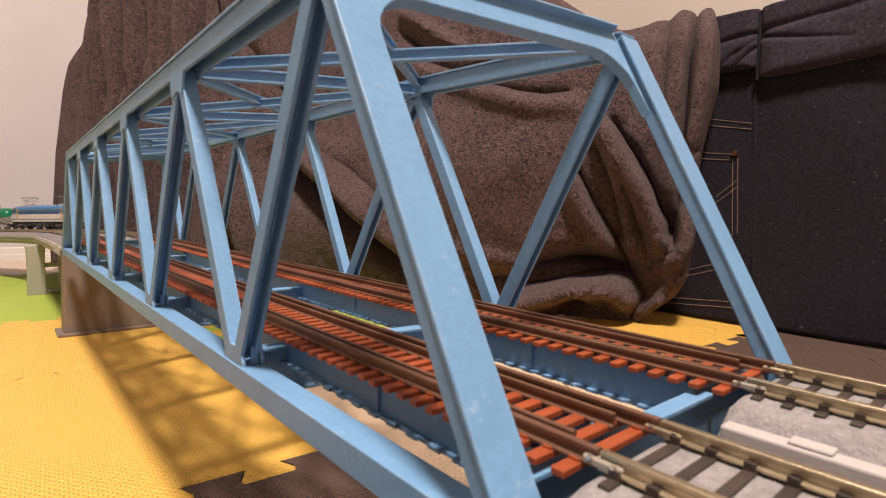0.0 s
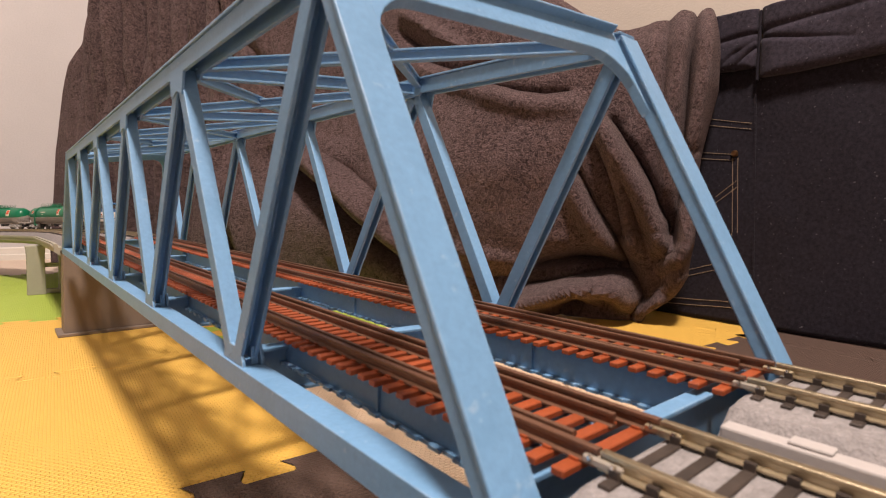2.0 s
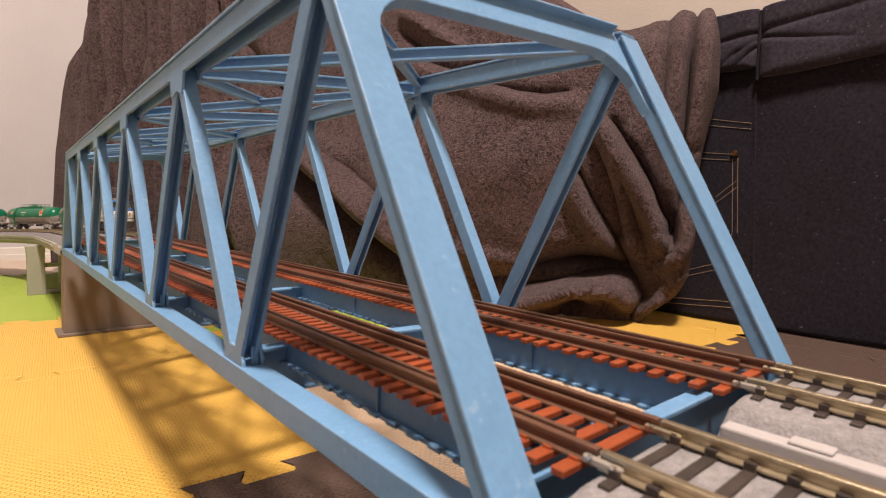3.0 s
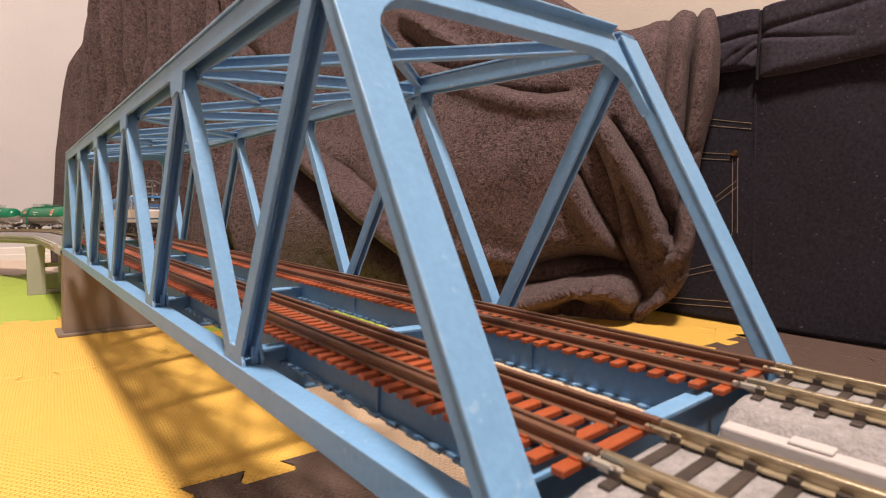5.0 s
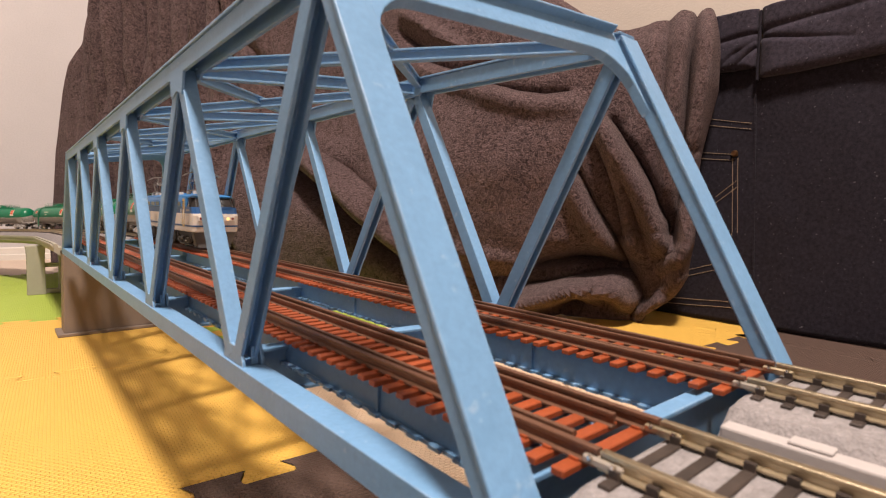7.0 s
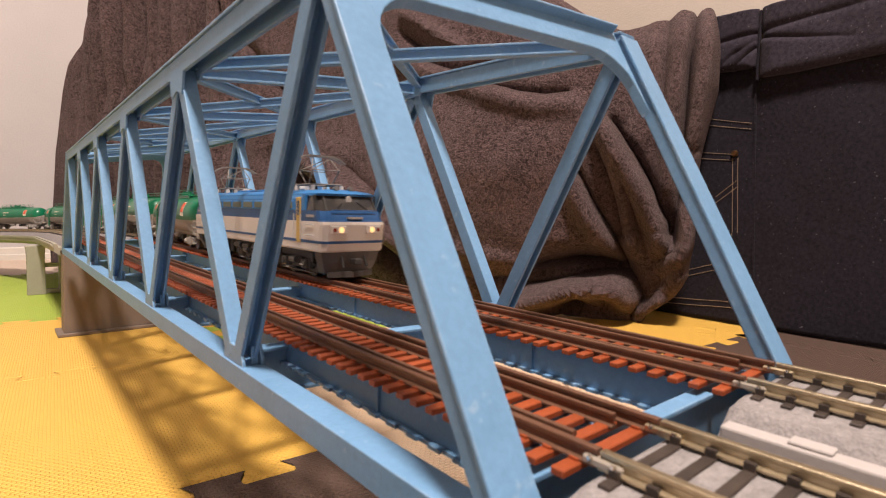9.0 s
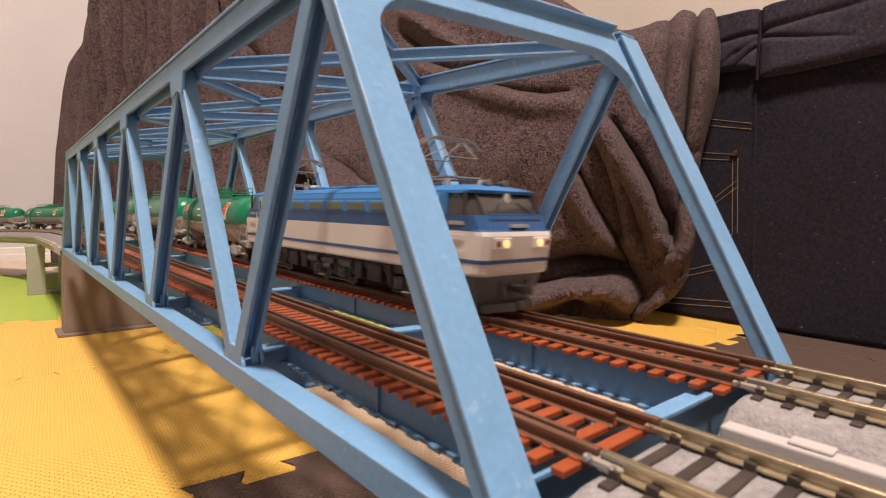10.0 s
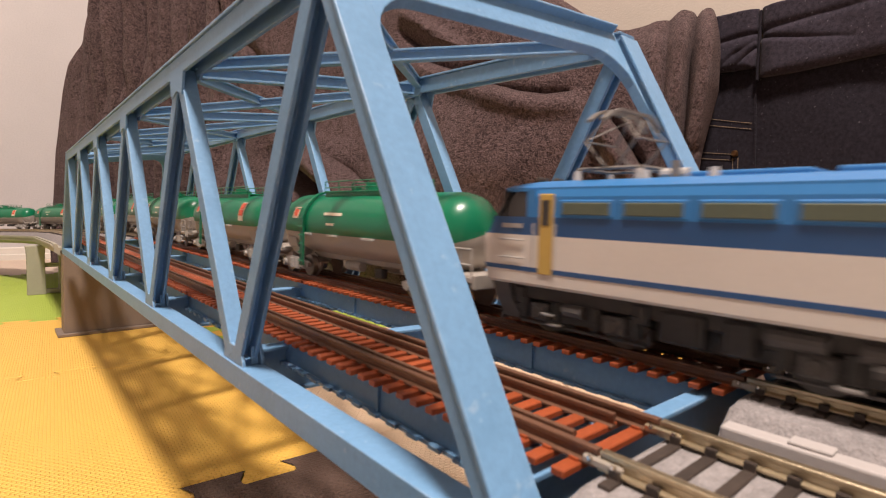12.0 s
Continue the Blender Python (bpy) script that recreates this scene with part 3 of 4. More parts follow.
def far_viaduct():
    v = thing("viaduct", "grey plastic viaduct on framed piers, curving away", "model viaduct")
    end = LEN + 2150
    s0 = LEN + 5
    deck = [(-84, ZR - 9), (-81, ZR - 9), (-80, ZR - 13), (32, ZR - 13), (33, ZR - 9), (36, ZR - 9), (36, ZR - 17), (30, ZR - 22), (-78, ZR - 22), (-84, ZR - 17)]
    part("deck", loft(bmesh.new(), sweep(deck, s0, end, 150)), M_DECK, v, smooth=True)
    for off in (-84.6, 36.6):
        ring = [(off - 0.7, ZR - 12.2), (off + 0.7, ZR - 12.2), (off + 0.7, ZR - 10.6), (off - 0.7, ZR - 10.6)]
        part("parapet_rib", loft(bmesh.new(), sweep(ring, s0, end, 150)), M_DECK, v)
    for s_, zf in ((938, 0), (1500, -9), (2050, -9), (2600, -9)):
        for off in (6.0, XT[0] - XT[1] - 12.0):
            x, y, a = along(s_, off)
            m = pose(x * U, y * U, 0, 0, 0, math.degrees(a))
            for q in (-19, 19):
                bm = bmesh.new()
                loft(bm, [[(q + sx * w, sy * 9.5, z) for sx, sy in ((-1, -1), (1, -1), (1, 1), (-1, 1))] for w, z in ((11.4, zf), (10.6, 50 - drop(s_)), (10.8, 64 - drop(s_)), (11.2, 74 - drop(s_)), (12.2, ZR - 22 - drop(s_)))])
                ob = part("column", bm, M_DECK, v)
                ob.matrix_basis = m
                soften(ob, 0.8)
            for z in (zf + 1, 40):
                ob = part("tie_beam", box(bmesh.new(), -12, 12, -5, 5, z, z + 6, 0.5), M_DECK, v)
                ob.matrix_basis = m


far_viaduct()


def far_track(off):
    tr = thing("viaduct_track", "nickel rails on dark sleepers in a grey roadbed on the viaduct", "model track", "tracks on the viaduct")
    s0, end = LEN + 3, LEN + 2145
    bed = [(off - 22, ZR - 13), (off + 22, ZR - 13), (off + 15, ZR - 4), (off - 15, ZR - 4)]
    part("roadbed", loft(bmesh.new(), sweep(bed, s0, end, 150)), M_BALLAST, tr)
    for dx in (-8.85, 8.85):
        part("rail", loft(bmesh.new(), sweep(rail_profile(off + dx, ZR), s0, end, 150)), M_RAIL_TOP, tr)
    first = part("sleeper", box(bmesh.new(), -13, 13, -1.7, 1.7, -1.6, 0.3), M_SLEEPER_DARK, tr)

    def place(i):
        x, y, a = along(s0 + 4 + i * 8, off)
        return pose(x * U, y * U, (ZR - 3.3 - drop(s0 + 4 + i * 8)) * U, 0, 0, math.degrees(a))
    many("sleeper", first, 265, place, tr)


for off in (0.0, XT[0] - XT[1]):
    far_track(off)


def end_pier():
    p = thing("bridge_pier", "brown-grey plastic pier under the bridge's far end", "model pier")
    bm = bmesh.new()
    loft(bm, [[(x, LEN + y, z) for x, y in ((2 - e, -11 - e), (WID - 2 + e, -11 - e), (WID - 2 + e, 13 + e), (2 - e, 13 + e))] for e, z in ((1.5, 3), (0, ZC - 14), (0, ZC - 8.5))])
    soften(part("shaft", bm, M_PIER, p), 0.8)
    soften(part("foot", box(bmesh.new(), -5, WID + 5, LEN - 18, LEN + 20, 0, 3.2), M_PIER, p), 0.6)
    for x in (5, WID - 5):
        soften(part("bearing", box(bmesh.new(), x - 4, x + 4, LEN - 9, LEN + 9, ZC - 8.5, ZC - 5.8), M_LOCO_GREY, p), 0.4)


end_pier()


# ---- cloth behind the bridge ----
BA, BB = Vector((560, 300, 0)), Vector((50, 1330, 0))
BD = (BB - BA).normalized()
BN = Vector((-BD.y, BD.x, 0))
if BN.x > 0:
    BN = -BN                                  # towards the bridge


def seg(a, h, pts):
    """Distance from (a, h) to a bent line, signed by side, and how far along it lies."""
    best = (1e9, 0, 0)
    for k, ((x0, y0), (x1, y1)) in enumerate(zip(pts, pts[1:])):
        dx, dy = x1 - x0, y1 - y0
        t = max(0.0, min(1.0, ((a - x0) * dx + (h - y0) * dy) / (dx * dx + dy * dy)))
        ex, ey = a - x0 - t * dx, h - y0 - t * dy
        d = math.hypot(ex, ey)
        if d < best[0]:
            best = (d, 1 if dx * ey - dy * ex > 0 else -1, (k + t) / (len(pts) - 1))
    return best


FOLDS = [  # bent line, width, height
    ([(55, 248), (41, 234), (19, 195), (-5, 155), (-20, 120), (-28, 97)], 10, 30),
    ([(34, 245), (3, 201), (-20, 159), (-33, 123), (-35, 97)], 7, -30),
    ([(49, 229), (28, 185), (13, 132), (2, 89)], 8, 20),
    ([(54, 235), (34, 189), (20, 145), (13, 108)], 4.5, -24),
    ([(77, 168), (52, 124), (22, 82)], 13, 18),
    ([(72, 189), (50, 145), (32, 118), (14, 85), (5, 62)], 5, -38),
    ([(119, 68), (74, 77), (40, 76), (15, 73)], 13, -56),
    ([(160, 35), (108, 42), (73, 51), (39, 59), (10, 60)], 7, -38),
    ([(147, 9), (107, 25), (72, 39), (45, 42), (19, 40), (8, 27)], 13, 46),
    ([(89, 14), (70, 25), (60, 17)], 7, -30),
    ([(48, 43), (33, 29), (37, 14)], 4, -10),
    ([(-24, 107), (-38, 92), (-46, 87)], 6, 16),
    ([(-53, 137), (-56, 101), (-43, 81), (-36, 70)], 8, 16),
    ([(-1, 59), (-10, 29), (1, 13)], 11, -20),
    ([(241, 88), (192, 75), (144, 70)], 11, 10),
    ([(207, 42), (152, 50), (123, 62)], 9, -13),
    ([(324, 412), (272, 376), (235, 355)], 8, 13),
    ([(332, 391), (293, 360)], 8, -14),
    ([(284, 339), (238, 323), (192, 329)], 8, -15),
    ([(198, 301), (156, 290), (116, 283), (88, 285)], 7, -13),
    ([(332, 342), (271, 322), (213, 294), (159, 273), (122, 265), (81, 264)], 14, 12),
    ([(560, 215), (486, 170), (421, 135), (360, 85), (302, 45)], 16, -52),
    ([(530, 240), (455, 195), (392, 155), (330, 105), (270, 60)], 22, 26),
    ([(560, 260), (470, 222), (400, 190), (340, 150)], 10, -10),
    ([(740, 260), (703, 170), (660, 60)], 22, -46),
    ([(690, 260), (640, 150), (600, 40)], 30, 18),
    ([(640, 420), (560, 330), (500, 250)], 16, -14),
    ([(-58, 392), (-50, 310), (-48, 224), (-44, 90)], 5, -42),
    ([(-70, 384), (-64, 300), (-58, 220), (-54, 100), (-46, 40)], 8, 24),
    ([(-40, 392), (-36, 300), (-32, 220), (-28, 120)], 8, 17),
    ([(-26, 380), (-24, 300), (-22, 230)], 6, -9),
    ([(-8, 372), (-12, 300), (-18, 240)], 10, 8),
    ([(-56, 62), (-40, 32), (-12, 14)], 10, 20),
    ([(24, 365), (8, 300), (12, 250)], 14, -8),
    ([(990, 560), (1004, 320), (1015, 150)], 7, -16),
    ([(945, 590), (950, 420), (965, 250)], 6, -14),
    ([(905, 600), (912, 400), (925, 240)], 7, -20),
    ([(870, 610), (872, 420), (880, 260)], 5, -16),
    ([(842, 610), (846, 420), (850, 250)], 5, -14),
    ([(788, 620), (790, 420), (800, 240)], 8, -22),
    ([(735, 630), (728, 460), (740, 330)], 7, -15),
    ([(690, 630), (668, 430), (650, 330)], 8, -24),
    ([(1060, 440), (1076, 300), (1090, 150)], 7, -14),
]


def top_of(a):
    pts = ((-90, 376), (-58, 386), (-3, 372), (36, 371), (71, 388), (100, 410), (180, 470), (300, 560), (700, 640), (940, 600), (1005, 530), (1048, 465), (1088, 413), (1109, 354), (1137, 238), (1150, 135), (1166, 40))
    for (x0, y0), (x1, y1) in zip(pts, pts[1:]):
        if a <= x1:
            return y0 + (y1 - y0) * max(0.0, (a - x0)) / (x1 - x0)
    return pts[-1][1]


def drape(a, h, top):
    d = 0.0
    # hanging folds of the far part, fading into the bulge
    k = min(1.0, max(0.0, (a - 560) / 160))
    up = min(1.0, max(0.0, (h - 60) / 260))
    k *= min(1.0, max(0.25, (1140 - a) / 70))
    d += k * (0.45 + 0.55 * up) * (34 * (abs(math.sin(a / 17.0 + 1.3 * math.sin(a / 70.0) + 0.25 * math.sin(h / 90))) ** 0.8 - 0.6) + 10 * math.sin(a / 6.3 + h / 160) + 22 * math.sin(a / 47.0 + 0.6))
    # the bulge of the near part
    d += 58 * math.exp(-((a - 190) / 170) ** 2 - ((h - 190) / 130) ** 2)
    d += 40 * math.exp(-((a - 450) / 190) ** 2 - ((h - 110) / 120) ** 2)
    for pts, w, amp in FOLDS:
        r, sd, t = seg(a, h, pts)
        if r < w * 3.2:
            d += 1.55 * amp * (0.6 * math.exp(-(r / w) ** 2) + 0.4 * math.exp(-2.2 * r / w)) * (0.55 + 0.45 * math.sin(math.pi * min(1, max(0, t * 0.9 + 0.05))))
    d += 5 * noise.noise((a / 60, h / 60, 1)) + 1.6 * noise.noise((a / 18, h / 18, 5)) + 0.5 * noise.noise((a / 6, h / 6, 8))
    d *= min(1.0, max(0.08, (1105 - a) / 130))
    d -= 50 * min(1.0, max(0.0, (1040 - a) / 100)) * max(0.0, (h - top + 60) / 60) ** 2 * (1 if h > top - 60 else 0)
    return d


def pull_in(a, h):
    """The near hem hangs in a curve, gathered towards the foot."""
    pts = ((0, 72), (13, 66), (32, 41), (60, 24), (108, 18), (154, 20), (209, 16), (288, 0), (900, 0))
    for (h0, w0), (h1, w1) in zip(pts, pts[1:]):
        if h <= h1:
            return a + (w0 + (w1 - w0) * (h - h0) / (h1 - h0)) * math.exp(-(a + 80) / 85)
    return a


def blanket():
    nu, nv, nb = 430, 180, 14
    A = [-80 + 1246 * (i / nu) ** 1.25 for i in range(nu + 1)]
    tops = [top_of(a) for a in A]
    E = [[pull_in(a, t * j / nv) for j in range(nv + 1)] for a, t in zip(A, tops)]
    D = np.array([[drape(E[i][j], t * j / nv, t) - 45 * max(0.0, (-60 - a) / 20) ** 2 for j in range(nv + 1)] for i, (a, t) in enumerate(zip(A, tops))])
    for _ in range(2):
        P = np.pad(D, 1, mode="edge")
        D = (P[:-2, 1:-1] + P[2:, 1:-1] + P[1:-1, :-2] + P[1:-1, 2:] + 2 * P[1:-1, 1:-1]) / 6
    bm = bmesh.new()
    g = []
    for i, (a, top) in enumerate(zip(A, tops)):
        col = []
        for j in range(nv + 1):
            p = BA + BD * E[i][j] + BN * D[i, j]
            col.append(bm.verts.new((p.x * U, p.y * U, (top * j / nv + 1.5) * U)))
        for j in range(1, nb + 1):
            p = BA + BD * a + BN * (D[i, nv] - 26 * j * min(1.0, max(0.06, (1020 - a) / 120)))
            col.append(bm.verts.new((p.x * U, p.y * U, (top + 1.5 - 0.22 * j * j) * U)))
        g.append(col)
    for a, b in zip(g, g[1:]):
        for j in range(nv + nb):
            bm.faces.new((a[j], b[j], b[j + 1], a[j + 1]))
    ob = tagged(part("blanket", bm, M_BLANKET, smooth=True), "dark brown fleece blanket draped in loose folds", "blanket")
    so = ob.modifiers.new("thick", "SOLIDIFY")
    so.thickness, so.offset = 0.005, -1


blanket()


def jeans():
    je = thing("jeans", "dark indigo denim jeans hanging in a sheet to the floor", "jeans")
    X = 652.0

    def wave(y, z):
        return 4 * noise.noise((y / 90, z / 120, 3)) + 1.2 * noise.noise((y / 25, z / 40, 7))

    creases = [([(203, 345), (232, 330), (262, 306)], 3.0, -5), ([(205, 338), (226, 318), (244, 300)], 2.6, -4.5), ([(204, 352), (240, 349), (280, 343)], 3.5, -5),
               ([(200, 345), (160, 336), (112, 326)], 3.0, -5), ([(200, 352), (150, 356), (60, 360)], 4.0, -5), ([(205, 342), (225, 336), (245, 322)], 4.0, 4)]

    def sheet(name, y0, y1, top, low, out, thick, ny, nz, puff=0.0, mt=M_DENIM):
        bm = bmesh.new()
        grid = []
        for i in range(ny + 1):
            y = y0 + (y1 - y0) * i / ny
            row = []
            for j in range(nz + 1):
                f = j / nz
                z0, z1 = low(y), top(y)
                z = z0 + (z1 - z0) * f
                e = min(i, ny - i, j * 2) / 3
                p = puff * (1 - math.exp(-max(0.0, e)))
                if puff:
                    for pts, w, amp in creases:
                        r, sd, t = seg(y, z, pts)
                        p += amp * math.exp(-(r / w) ** 2) * (1 - 0.75 * t)
                row.append(bm.verts.new(((X - out - p + wave(y, z)) * U, y * U, z * U)))
            grid.append(row)
        for a, b in zip(grid, grid[1:]):
            for j in range(nz):
                bm.faces.new((a[j], a[j + 1], b[j + 1], b[j]))
        bmesh.ops.recalc_face_normals(bm, faces=bm.faces)
        ob = part(name, bm, mt, je, smooth=True)
        so = ob.modifiers.new("thick", "SOLIDIFY")
        so.thickness, so.offset = thick * U, 0
        return ob

    topline = lambda y: 366 + 0.10 * (y - 89) + 5 * math.sin(y / 60)
    sheet("leg_panel", -320, 420, topline, lambda y: 1.5, 0, 3, 90, 60)
    sheet("waistband", 206, 300, lambda y: topline(y) + 3, lambda y: 313 + 0.05 * (y - 207), 7, 4, 50, 44, 7, M_DENIM_WORN)
    sheet("waistband", -320, 200, lambda y: topline(y) + 3, lambda y: 303 + 3 * math.sin(y / 40), 8, 4, 190, 44, 9, M_DENIM_WORN)
    soften(part("belt_loop", box(bmesh.new(), X - 10, X - 5, 201.2, 205.0, 296, 378), M_DENIM, je), 1.5)
    def stitches(name, lines, step=3.4, w=0.42):
        bm = bmesh.new()
        for (ya, za), (yb, zb) in lines:
            n = max(1, int(math.hypot(yb - ya, zb - za) / step))
            for k in range(n):
                t0, t1 = (k + 0.15) / n, (k + 0.85) / n
                pa = (X - 2.2 + wave(ya + (yb - ya) * t0, za + (zb - za) * t0), ya + (yb - ya) * t0, za + (zb - za) * t0)
                pb = (X - 2.2 + wave(ya + (yb - ya) * t1, za + (zb - za) * t1), ya + (yb - ya) * t1, za + (zb - za) * t1)
                cyl(bm, pa, pb, w, n=5)
        tagged(part(name, bm, M_STITCH, je, "tan double stitching"), kind="stuff")
    stitches("yoke_stitching", [((258, 259), (208, 248)), ((258, 251), (208, 241))])
    stitches("pocket_stitching", [((300, 221), (225, 212)), ((300, 213), (228, 205)), ((227.5, 208), (223, 115)), ((221.6, 208), (217, 115)),
                                  ((245, 160), (221, 180)), ((245, 152), (220, 172)), ((300, 55), (234, 77)), ((300, 47), (234, 69)), ((223, 115), (234, 77))])
    stitches("hem_stitching", [((320, 22), (208.5, 29)), ((320, 14), (208.1, 22))])
    part("rivet", cyl(bmesh.new(), (X - 2, 225.5, 213), (X - 5, 225.5, 213), 4.2, 3.0, 14), M_COPPER, je, "copper rivet")
    part("side_seam", beam(bmesh.new(), (X - 1.2, 207, 300), (X - 1.2, 194, 3), 0.7, 1.2), M_DENIM, je)
    # the box edge over which the denim hangs
    part("backing", box(bmesh.new(), X + 9, X + 200, -320, 420, 0, 352), M_LOCO_GREY, je)


jeans()


# ---- the train ----
LOCO_LEN, WAGON_LEN, GAP = 197.0, 162.0, 4.0


def hull(bm, levels, mi=0):
    """Skin over horizontal outlines: each level is z, half width, y of the front, y of the rear and how far the corners are drawn in."""
    secs = []
    for z, hw, ya, yb, cut in levels:
        q = cut * 0.45
        secs.append([(-hw, ya + cut, z), (-hw + q * 0.35, ya + cut * 0.45, z), (-hw + cut * 0.75, ya, z), (hw - cut * 0.75, ya, z), (hw - q * 0.35, ya + cut * 0.45, z), (hw, ya + cut, z),
                     (hw, yb - cut, z), (hw - q * 0.35, yb - cut * 0.45, z), (hw - cut * 0.75, yb, z), (-hw + cut * 0.75, yb, z), (-hw + q * 0.35, yb - cut * 0.45, z), (-hw, yb - cut, z)])
    return loft(bm, secs, mi=mi)


def pantograph(lo, y):
    p = part("pantograph", bmesh_join([lambda b, s=s: cyl(b, (s * 8, y - 9, 44.6), (s * 8, y + 9, 44.6), 0.5, n=6) for s in (-1, 1)]
                                      + [lambda b, q=q: cyl(b, (-8, y + q, 44.6), (8, y + q, 44.6), 0.5, n=6) for q in (-9, 9)]), M_WIRE, lo)
    for s in (-1, 1):
        # lower arms go outward, upper arms come back together: a diamond seen from the side
        for q in (-1, 1):
            part("arm", cyl(bmesh.new(), (s * 6.5, y + q * 1.5, 45.0), (s * 7.5, y + q * 7.5, 52.6), 0.36, n=6), M_WIRE, p)
            part("arm", cyl(bmesh.new(), (s * 7.5, y + q * 7.5, 52.6), (s * 5.0, y + q * 2, 59.6), 0.3, n=6), M_WIRE, p)
    for q in (-1, 1):
        part("arm", cyl(bmesh.new(), (-7.5, y + q * 7.5, 52.6), (7.5, y + q * 7.5, 52.6), 0.3, n=6), M_WIRE, p)
        part("arm", cyl(bmesh.new(), (-7.5, y + q * 7.5, 52.6), (5, y + q * 2, 59.6), 0.26, n=6), M_WIRE, p)
        secs = []
        for k in range(9):
            t = k / 8 * 2 - 1
            x, z = t * 14, 60.8 - 3.6 * max(0, abs(t) - 0.62) / 0.38
            secs.append([(x, y + q * 2 + c, z + d) for c, d in ((-.8, -.4), (.8, -.4), (.8, .4), (-.8, .4))])
        part("contact_strip", loft(bmesh.new(), secs), M_WIRE, p)
    for s in (-1, 1):
        for q in (-9, 9):
            part("insulator", cyl(bmesh.new(), (s * 8, y + q, 41.2), (s * 8, y + q, 44.2), 1.3, 1.0, 10), M_INSUL, p)


def bmesh_join(makers):
    bm = bmesh.new()
    for f in makers:
        f(bm)
    return bm


def wheelset(parent, y, r, hg=8.2, mt=None):
    for s in (-1, 1):
        bm = bmesh.new()
        cyl(bm, (s * (hg - 1.2), y, r), (s * (hg + 1.4), y, r), r, n=22)
        cyl(bm, (s * (hg - 1.9), y, r), (s * (hg - 1.2), y, r), r + 0.9, n=22)
        part("wheel", bm, mt or M_WHEEL, parent)


def loco_bogie(lo, y):
    b = part("bogie", box(bmesh.new(), -9.5, 9.5, y - 17, y + 17, 4.5, 9.5, 0.6), M_LOCO_GREY, lo)
    for dy in (-11.5, 11.5):
        wheelset(b, y + dy, 6.6, mt=M_WHEEL_DARK)
    for s in (-1, 1):
        poly = [(y - 21, 7.2), (y - 17, 8.8), (y - 8, 8.8), (y - 5, 10.8), (y + 5, 10.8), (y + 8, 8.8), (y + 17, 8.8), (y + 21, 7.2), (y + 18, 5.6), (y + 8, 6.2), (y + 5, 4.6), (y - 5, 4.6), (y - 8, 6.2), (y - 18, 5.6)]
        part("side_frame", prism(bmesh.new(), poly, 0, s * 12.6 - 1.0, s * 12.6 + 1.0), M_LOCO_GREY, b)
        for dy in (-11.5, 11.5):
            part("axle_box", box(bmesh.new(), s * 13.4 - 1.6, s * 13.4 + 1.6, y + dy - 3, y + dy + 3, 4.2, 9.0, 0.6), M_SKIRT, b)
            for q in (-5.4, 5.4):
                part("spring", cyl(bmesh.new(), (s * 13.4, y + dy + q, 4.6), (s * 13.4, y + dy + q, 10.2), 1.5, n=10), M_LOCO_GREY, b)
        for dy in (-11.5, 11.5):
            part("axle_cover", cyl(bmesh.new(), (s * 15.0, y + dy, 6.6), (s * 15.7, y + dy, 6.6), 1.9, 1.5, 12), M_WHEEL_DARK, b)
            for q in (-7.4, 7.4):
                part("brake_hanger", box(bmesh.new(), s * 11.2 - 0.5, s * 11.2 + 0.5, y + dy + q - 0.7, y + dy + q + 0.7, 2.4, 9.0, 0.2), M_SKIRT, b)
        part("brake_rod", cyl(bmesh.new(), (s * 12.2, y - 19, 2.6), (s * 12.2, y + 19, 2.6), 0.45, n=6), M_SKIRT, b)
        part("brake_cylinder", cyl(bmesh.new(), (s * 14.2, y - 3, 8.4), (s * 14.2, y + 3, 8.4), 1.9, n=10), M_SKIRT, b)
        for q in (-18.5, 18.5):
            part("sand_box", box(bmesh.new(), s * 12.8 - 1.6, s * 12.8 + 1.6, y + q - 1.8, y + q + 1.8, 8.2, 13.6, 0.4), M_LOCO_GREY, b)
        part("step", box(bmesh.new(), s * 14 - 1.2, s * 14 + 1.2, y + 4.5, y + 8.5, 3.2, 4.0, 0.2), M_BOGIE, b)


def proportion(lo):
    """Deep skirts, a tall roof and long noses: heights and cab lengths of the finished body."""
    zs = ((0, 0), (9, 8.6), (14.6, 13.4), (19.3, 18.0), (27.8, 27.5), (32.6, 32.5), (37.6, 37.7), (38.8, 39.9), (41.9, 42.8), (45, 46.0), (61, 60.5), (70, 70))
    for ob in lo.children_recursive:
        for v in ob.data.vertices:
            z, y = v.co.z / U, v.co.y / U
            for (a, p), (b, q) in zip(zs, zs[1:]):
                if a <= z <= b:
                    v.co.z = (p + (q - p) * (z - a) / (b - a)) * U
                    break
            if y < 19:
                v.co.y = (y - 1.5 * (19 - y) / 19) * U
            elif y > LOCO_LEN - 19:
                v.co.y = (y + 1.6 * (y - LOCO_LEN + 19) / 19) * U


